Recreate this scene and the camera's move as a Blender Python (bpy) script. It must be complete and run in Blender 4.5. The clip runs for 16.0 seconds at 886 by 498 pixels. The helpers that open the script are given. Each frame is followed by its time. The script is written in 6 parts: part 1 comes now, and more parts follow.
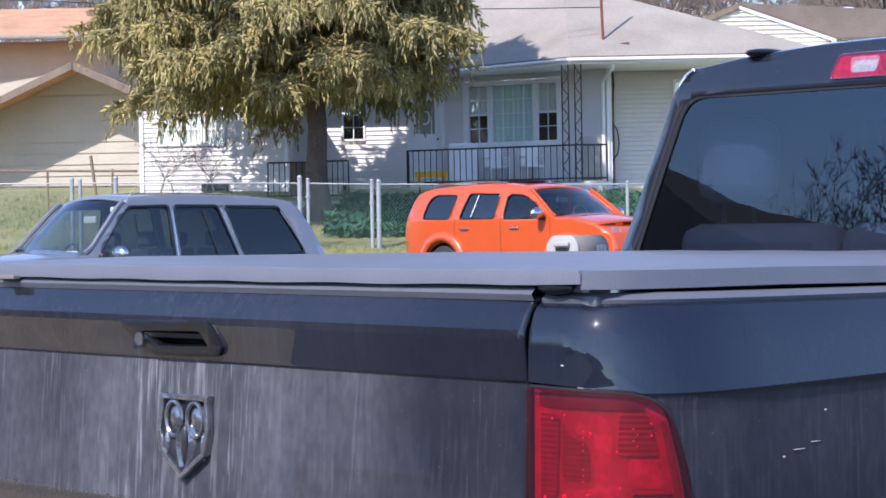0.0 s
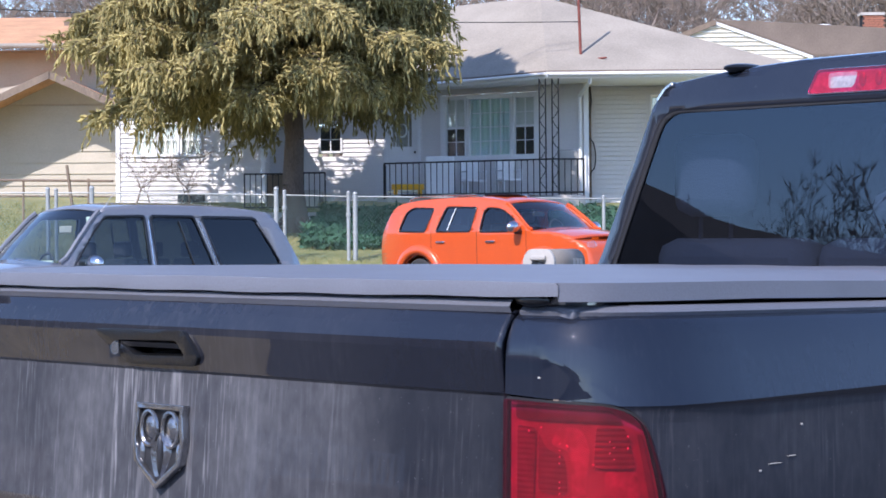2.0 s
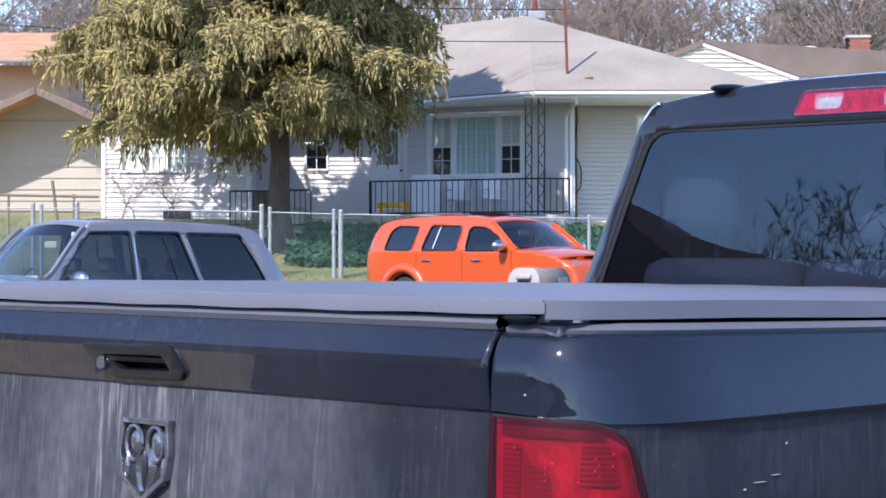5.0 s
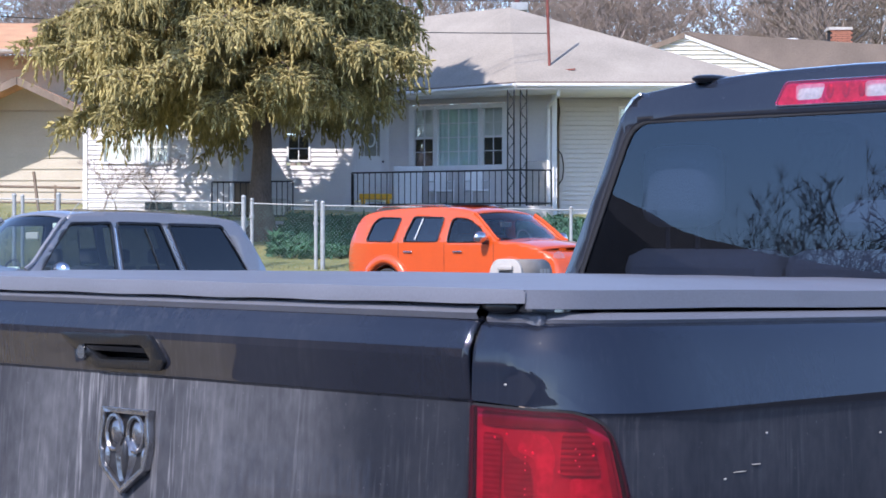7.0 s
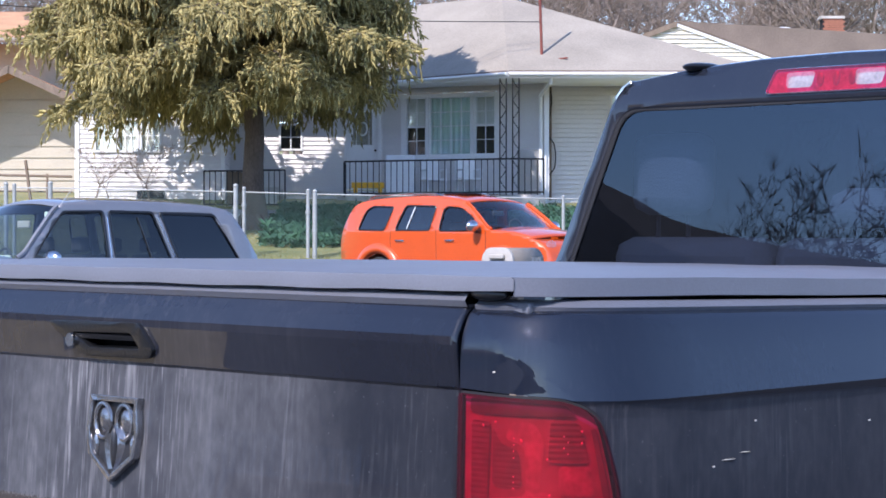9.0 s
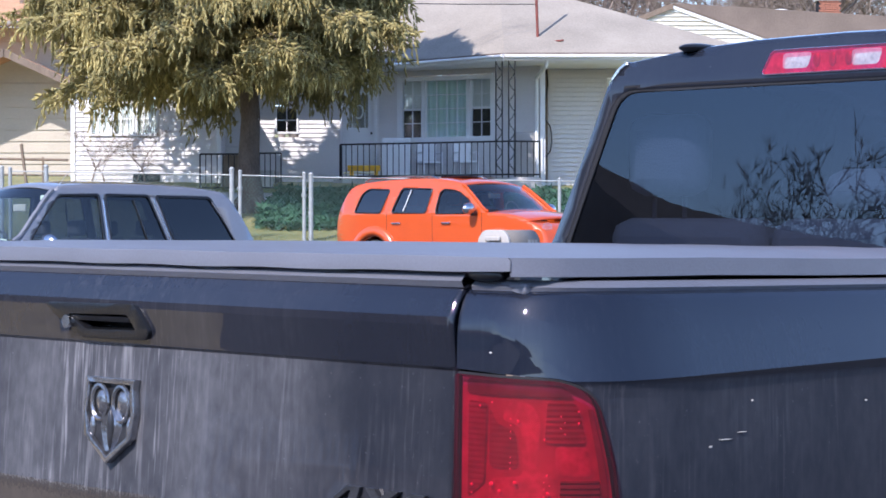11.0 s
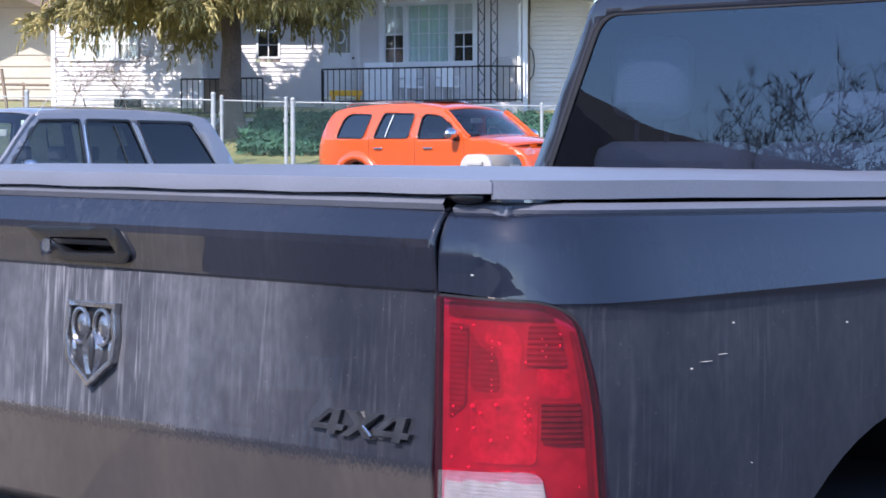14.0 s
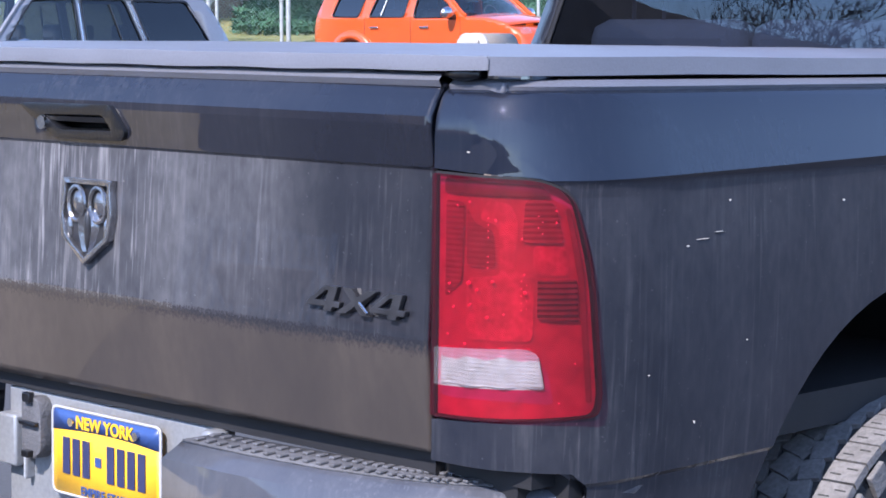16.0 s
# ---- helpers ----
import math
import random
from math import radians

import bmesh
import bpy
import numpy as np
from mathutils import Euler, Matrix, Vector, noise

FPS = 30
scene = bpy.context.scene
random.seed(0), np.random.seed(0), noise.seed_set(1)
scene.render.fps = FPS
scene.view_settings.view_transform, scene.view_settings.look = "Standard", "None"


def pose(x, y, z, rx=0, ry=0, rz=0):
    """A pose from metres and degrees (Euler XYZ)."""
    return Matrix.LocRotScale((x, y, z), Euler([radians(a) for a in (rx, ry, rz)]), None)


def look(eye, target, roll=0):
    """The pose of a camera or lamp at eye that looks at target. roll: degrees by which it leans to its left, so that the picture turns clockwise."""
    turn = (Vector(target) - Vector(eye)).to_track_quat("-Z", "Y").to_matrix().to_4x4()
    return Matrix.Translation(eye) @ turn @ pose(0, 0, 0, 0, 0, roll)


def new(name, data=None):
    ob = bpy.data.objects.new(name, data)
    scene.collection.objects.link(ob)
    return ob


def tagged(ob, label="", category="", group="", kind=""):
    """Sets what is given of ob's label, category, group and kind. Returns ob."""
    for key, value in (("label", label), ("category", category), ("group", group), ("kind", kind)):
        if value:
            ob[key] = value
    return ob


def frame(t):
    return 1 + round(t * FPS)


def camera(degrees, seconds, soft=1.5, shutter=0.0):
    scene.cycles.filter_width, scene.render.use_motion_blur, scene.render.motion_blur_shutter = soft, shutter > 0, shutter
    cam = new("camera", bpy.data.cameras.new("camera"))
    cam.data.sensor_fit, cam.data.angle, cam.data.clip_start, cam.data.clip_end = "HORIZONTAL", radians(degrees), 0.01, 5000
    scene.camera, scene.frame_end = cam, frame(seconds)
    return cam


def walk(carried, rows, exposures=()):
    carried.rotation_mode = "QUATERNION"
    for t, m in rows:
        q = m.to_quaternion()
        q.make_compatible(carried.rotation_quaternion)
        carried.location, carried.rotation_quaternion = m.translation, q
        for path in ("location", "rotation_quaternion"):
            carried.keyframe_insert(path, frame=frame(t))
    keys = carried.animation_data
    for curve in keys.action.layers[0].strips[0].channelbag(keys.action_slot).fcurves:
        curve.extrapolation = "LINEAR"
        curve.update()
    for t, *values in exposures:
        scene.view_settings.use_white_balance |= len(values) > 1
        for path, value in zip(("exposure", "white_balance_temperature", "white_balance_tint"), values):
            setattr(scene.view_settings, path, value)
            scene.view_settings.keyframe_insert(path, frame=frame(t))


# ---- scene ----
EXPO, SUN, SKY = 1.01, 3.1, 0.15
cam = camera(24.0, 16.0, soft=1.7)
# the truck and the eye lean a little together against the upright houses
LEAN = Matrix.Translation((0, 0, 1.43)) @ pose(0, 0, 0, 0, 0.75, 0) @ Matrix.Translation((0, 0, -1.43))
PATH = [
    (0.0, -0.0017, -0.0180, 1.4401, 1.783, -0.273, 0.194),
    (0.5, -0.0011, -0.0189, 1.4391, 1.557, -0.235, 0.113),
    (1.0, -0.0031, -0.0175, 1.4384, 1.357, -0.168, -0.025),
    (1.5, -0.0037, -0.0167, 1.4385, 1.226, -0.057, -0.164),
    (2.0, -0.0046, -0.0156, 1.4374, 1.123, 0.088, -0.304),
    (2.5, -0.0065, -0.0167, 1.4364, 1.046, 0.260, -0.368),
    (3.0, -0.0069, -0.0219, 1.4358, 0.987, 0.453, -0.483),
    (3.5, -0.0073, -0.0224, 1.4360, 0.915, 0.619, -0.649),
    (6.0, -0.0072, -0.0190, 1.4328, 0.536, 0.543, -0.723),
    (6.5, -0.0048, -0.0194, 1.4320, 0.376, 0.472, -0.732),
    (7.0, -0.0051, -0.0177, 1.4316, 0.224, 0.379, -0.816),
    (7.5, -0.0059, -0.0163, 1.4308, 0.128, 0.285, -0.840),
    (8.0, -0.0029, -0.0166, 1.4312, 0.058, 0.199, -0.885),
    (8.5, -0.0007, -0.0156, 1.4303, 0.026, 0.144, -0.868),
    (9.0, 0.0004, -0.0143, 1.4300, 0.013, 0.075, -0.819),
    (11.5, 0.0002, -0.0109, 1.4262, -0.164, -0.621, -0.635),
    (12.0, 0.0004, -0.0112, 1.4258, -0.266, -0.912, -0.577),
    (12.5, 0.0019, -0.0097, 1.4241, -0.379, -1.252, -0.613),
    (13.0, 0.0028, -0.0087, 1.4233, -0.478, -1.642, -0.622),
    (13.5, 0.0021, -0.0075, 1.4218, -0.545, -2.020, -0.628),
    (14.0, 0.0018, -0.0044, 1.4224, -0.606, -2.438, -0.659),
    (14.5, 0.0040, -0.0004, 1.4216, -0.642, -3.037, -0.624),
    (15.0, 0.0045, -0.0002, 1.4193, -0.686, -3.868, -0.626),
    (15.5, 0.0033, 0.0005, 1.4177, -0.699, -4.864, -0.632),
    (16.0, 0.0017, 0.0019, 1.4179, -0.751, -5.732, -0.684),
]
walk(cam, [(t, LEAN @ pose(x, y, z, 90 + pitch, 0, yaw) @ pose(0, 0, 0, 0, 0, -roll)) for t, x, y, z, yaw, pitch, roll in PATH],
     exposures=[(0.0, EXPO, 6100, 21), (9.0, EXPO + 0.04, 6100, 21), (12.0, EXPO + 0.10, 6100, 21), (14.0, EXPO + 0.29, 6100, 21), (16.0, EXPO + 0.47, 6100, 21)])

# ---- world and sun ----
SUN_TO = Vector((-0.42, -0.70, 0.765)).normalized()
world = bpy.data.worlds.new("sky")
scene.world = world
world.use_nodes = True
wn = world.node_tree.nodes
sky = wn.new("ShaderNodeTexSky")
sky.sky_type, sky.sun_disc = "NISHITA", False
sky.sun_elevation = math.asin(SUN_TO.z)
sky.sun_rotation = math.atan2(SUN_TO.x, SUN_TO.y)
sky.altitude = 500
sky.air_density, sky.dust_density, sky.ozone_density = 1.0, 0.25, 3.0
wn["Background"].inputs["Strength"].default_value = SKY
world.node_tree.links.new(sky.outputs[0], wn["Background"].inputs["Color"])
sun_data = bpy.data.lights.new("sun", "SUN")
sun_data.energy, sun_data.angle, sun_data.color = SUN, radians(0.53), (1.0, 0.95, 0.87)
sun = new("sun", sun_data)
sun.matrix_world = look(SUN_TO * 60, (0, 0, 0))


# ---- materials ----
def mat(name, col, rough=0.6, metal=0.0, coat=0.0, vary=0.15, scale=3.0, fine=40.0, bump=0.0, col2=None, island=0.0, stretch=(1, 1, 1), spec=0.5):
    m = bpy.data.materials.new(name)
    m.use_nodes = True
    n, l = m.node_tree.nodes, m.node_tree.links
    b = n["Principled BSDF"]
    b.inputs["Roughness"].default_value, b.inputs["Metallic"].default_value = rough, metal
    b.inputs["Coat Weight"].default_value, b.inputs["Coat Roughness"].default_value = coat, 0.03
    b.inputs["Specular IOR Level"].default_value = spec
    co = n.new("ShaderNodeTexCoord")
    mp = n.new("ShaderNodeMapping")
    mp.inputs["Scale"].default_value = stretch
    l.new(co.outputs["Object"], mp.inputs[0])
    t1, t2 = n.new("ShaderNodeTexNoise"), n.new("ShaderNodeTexNoise")
    t1.inputs["Scale"].default_value, t2.inputs["Scale"].default_value = scale, fine
    t1.inputs["Detail"].default_value, t2.inputs["Detail"].default_value = 4, 6
    for t in (t1, t2):
        l.new(mp.outputs[0], t.inputs["Vector"])
    add = n.new("ShaderNodeMath")
    add.operation = "ADD"
    l.new(t1.outputs["Fac"], add.inputs[0])
    l.new(t2.outputs["Fac"], add.inputs[1])
    src = add.outputs[0]
    if island:
        g = n.new("ShaderNodeNewGeometry")
        ma = n.new("ShaderNodeMath")
        ma.operation = "MULTIPLY_ADD"
        ma.inputs[1].default_value = island
        l.new(g.outputs["Random Per Island"], ma.inputs[0])
        l.new(src, ma.inputs[2])
        src = ma.outputs[0]
    rp = n.new("ShaderNodeMapRange")
    rp.inputs["From Min"].default_value, rp.inputs["From Max"].default_value = 0.65, 1.35 + island
    l.new(src, rp.inputs["Value"])
    mx = n.new("ShaderNodeMix")
    mx.data_type = "RGBA"
    c2 = col2 or tuple(min(1, c * (1 + vary)) for c in col)
    c1 = col if col2 else tuple(c * (1 - vary) for c in col)
    mx.inputs["A"].default_value, mx.inputs["B"].default_value = (*c1, 1), (*c2, 1)
    l.new(rp.outputs[0], mx.inputs["Factor"])
    l.new(mx.outputs["Result"], b.inputs["Base Color"])
    if bump:
        bp = n.new("ShaderNodeBump")
        bp.inputs["Strength"].default_value, bp.inputs["Distance"].default_value = bump, 0.01
        l.new(t2.outputs["Fac"], bp.inputs["Height"])
        l.new(bp.outputs[0], b.inputs["Normal"])
    return m


def glass(name, tint, rough=0.0, ior=1.5, sheen=(1, 1, 1)):
    """Tinted pane: passes light by its tint, mirrors by Fresnel."""
    m = bpy.data.materials.new(name)
    m.use_nodes = True
    n, l = m.node_tree.nodes, m.node_tree.links
    n.remove(n["Principled BSDF"])
    tr, gl, mx = n.new("ShaderNodeBsdfTransparent"), n.new("ShaderNodeBsdfGlossy"), n.new("ShaderNodeMixShader")
    lw, pw, fr = n.new("ShaderNodeLayerWeight"), n.new("ShaderNodeMath"), n.new("ShaderNodeMapRange")
    lw.inputs["Blend"].default_value = 0.5
    pw.operation = "POWER"
    pw.inputs[1].default_value = 5.0
    fr.inputs["To Min"].default_value = 2 * ((ior - 1) / (ior + 1)) ** 2
    l.new(lw.outputs["Facing"], pw.inputs[0])
    l.new(pw.outputs[0], fr.inputs["Value"])
    tr.inputs["Color"].default_value = (*tint, 1)
    gl.inputs["Roughness"].default_value = rough
    gl.inputs["Color"].default_value = (*sheen, 1)
    l.new(fr.outputs[0], mx.inputs[0])
    l.new(tr.outputs[0], mx.inputs[1])
    l.new(gl.outputs[0], mx.inputs[2])
    l.new(mx.outputs[0], n["Material Output"].inputs["Surface"])
    return m


def lamp_lens(name, tint, haze, share):
    """Coloured lens: a clear tint with a share of haze from dust and scratches."""
    m = glass(name, tint, 0.02)
    n, l = m.node_tree.nodes, m.node_tree.links
    mix = next(x for x in n if x.type == "MIX_SHADER")
    tr = next(x for x in n if x.type == "BSDF_TRANSPARENT")
    df, m2 = n.new("ShaderNodeBsdfDiffuse"), n.new("ShaderNodeMixShader")
    df.inputs["Color"].default_value = (*haze, 1)
    m2.inputs[0].default_value = share
    l.new(tr.outputs[0], m2.inputs[1])
    l.new(df.outputs[0], m2.inputs[2])
    l.new(m2.outputs[0], mix.inputs[1])
    return m


def dusty_paint(name, base, dust, amount, streak=0.5, rough=0.5, flake=0.0, low=None, clean=None):
    """Clear-coated metallic paint under a film of dust with vertical streaks where water ran."""
    m = mat(name, base, rough, flake, 1.0, 0.2, 2.0, 900.0, spec=0.06)
    n, l = m.node_tree.nodes, m.node_tree.links
    b = n["Principled BSDF"]
    base_link = b.inputs["Base Color"].links[0].from_socket
    co = n.new("ShaderNodeTexCoord")

    def tex(sc, stretch, detail=5):
        mp, t = n.new("ShaderNodeMapping"), n.new("ShaderNodeTexNoise")
        mp.inputs["Scale"].default_value = stretch
        t.inputs["Scale"].default_value, t.inputs["Detail"].default_value = sc, detail
        l.new(co.outputs["Object"], mp.inputs[0])
        l.new(mp.outputs[0], t.inputs["Vector"])
        return t.outputs["Fac"]

    def op(kind, a, c):
        x = n.new("ShaderNodeMath")
        x.operation = kind
        for i, v in enumerate((a, c)):
            if isinstance(v, (int, float)):
                x.inputs[i].default_value = v
            else:
                l.new(v, x.inputs[i])
        return x.outputs[0]

    def ramp(v, lo, hi):
        r = n.new("ShaderNodeMapRange")
        r.inputs["From Min"].default_value, r.inputs["From Max"].default_value = lo, hi
        l.new(v, r.inputs["Value"])
        return r.outputs[0]

    sp = n.new("ShaderNodeSeparateXYZ")
    l.new(co.outputs["Object"], sp.inputs[0])
    px, pz = sp.outputs["X"], sp.outputs["Z"]
    film = ramp(tex(3.0, (1, 1, 0.6)), 0.25, 0.75)
    grain = ramp(tex(60.0, (1, 1, 0.5)), 0.25, 0.75)
    film = op("MULTIPLY", film, op("ADD", 0.65, op("MULTIPLY", grain, 0.5)))
    runs = op("MAXIMUM", ramp(tex(60.0, (1, 1, 0.035), 3), 0.55, 0.72), ramp(tex(130.0, (1, 1, 0.03), 2), 0.56, 0.72))
    broken = ramp(tex(40.0, (1, 1, 0.6)), 0.35, 0.62)
    patch = ramp(tex(5.0, (1, 1, 0.35)), 0.42, 0.66)
    speck = ramp(tex(160.0, (1, 1, 1), 2), 0.70, 0.78)
    run = op("MULTIPLY", op("MULTIPLY", runs, patch), op("ADD", 0.35, op("MULTIPLY", broken, 0.65)))
    fac = op("MULTIPLY", film, amount)
    mx = n.new("ShaderNodeMix")
    mx.data_type = "RGBA"
    mx.inputs["B"].default_value = (*dust, 1)
    if low:
        # thinner film at one end, thick dried runs under the handle and round the emblem
        wav = op("ADD", px, op("MULTIPLY", tex(2.2, (1, 1, 1)), 0.34))
        fac = op("MULTIPLY", fac, op("SUBTRACT", 1.0, op("MULTIPLY", ramp(wav, 0.68, 0.80), 0.74)))
        near = op("SUBTRACT", 1.0, ramp(op("ABSOLUTE", px, 0.0), 0.07, 0.17))
        run = op("ADD", op("MULTIPLY", run, op("SUBTRACT", 1.0, op("MULTIPLY", ramp(wav, 0.5, 0.75), 0.8))), op("MULTIPLY", op("MULTIPLY", runs, near), 0.42))
    fac = op("ADD", fac, op("MULTIPLY", run, streak))
    fac = op("MINIMUM", op("ADD", fac, op("MULTIPLY", speck, 0.12)), 0.9)
    if clean:
        # the band under the top edge, with most of the dust taken off
        fac = op("MULTIPLY", fac, op("SUBTRACT", 1.0, op("MULTIPLY", ramp(pz, clean, clean + 0.006), 0.88)))
    if low:
        # road grime thrown up on the lowest panel, ending in fine specks at the crease
        edge = op("ADD", pz, op("MULTIPLY", op("SUBTRACT", tex(200.0, (1, 1, 0.8)), 0.5), 0.04))
        grime = op("MULTIPLY", op("SUBTRACT", 1.0, ramp(edge, low - 0.012, low + 0.012)), op("ADD", 0.12, op("MULTIPLY", film, 0.18)))
        fac = op("MAXIMUM", grime, op("MULTIPLY", fac, op("SUBTRACT", 1.0, op("MULTIPLY", op("MINIMUM", op("MULTIPLY", grime, 20.0), 1.0), 0.6))))
        hue = n.new("ShaderNodeMix")
        hue.data_type = "RGBA"
        hue.inputs["A"].default_value, hue.inputs["B"].default_value = (*dust, 1), (0.29, 0.235, 0.18, 1)
        l.new(op("MINIMUM", op("MULTIPLY", grime, 8.0), 1.0), hue.inputs["Factor"])
        l.new(hue.outputs["Result"], mx.inputs["B"])
    l.new(fac, mx.inputs["Factor"])
    l.new(base_link, mx.inputs["A"])
    l.new(mx.outputs["Result"], b.inputs["Base Color"])
    b.inputs["Coat IOR"].default_value = 1.55
    gloss = op("SUBTRACT", 1.0, op("MULTIPLY", fac, 0.9))
    if low:
        gloss = op("SUBTRACT", gloss, op("MULTIPLY", grime, 3.2))
    l.new(op("MAXIMUM", 0.12, gloss), b.inputs["Coat Weight"])
    l.new(op("ADD", 0.006, op("MULTIPLY", fac, 0.03)), b.inputs["Coat Roughness"])
    return m


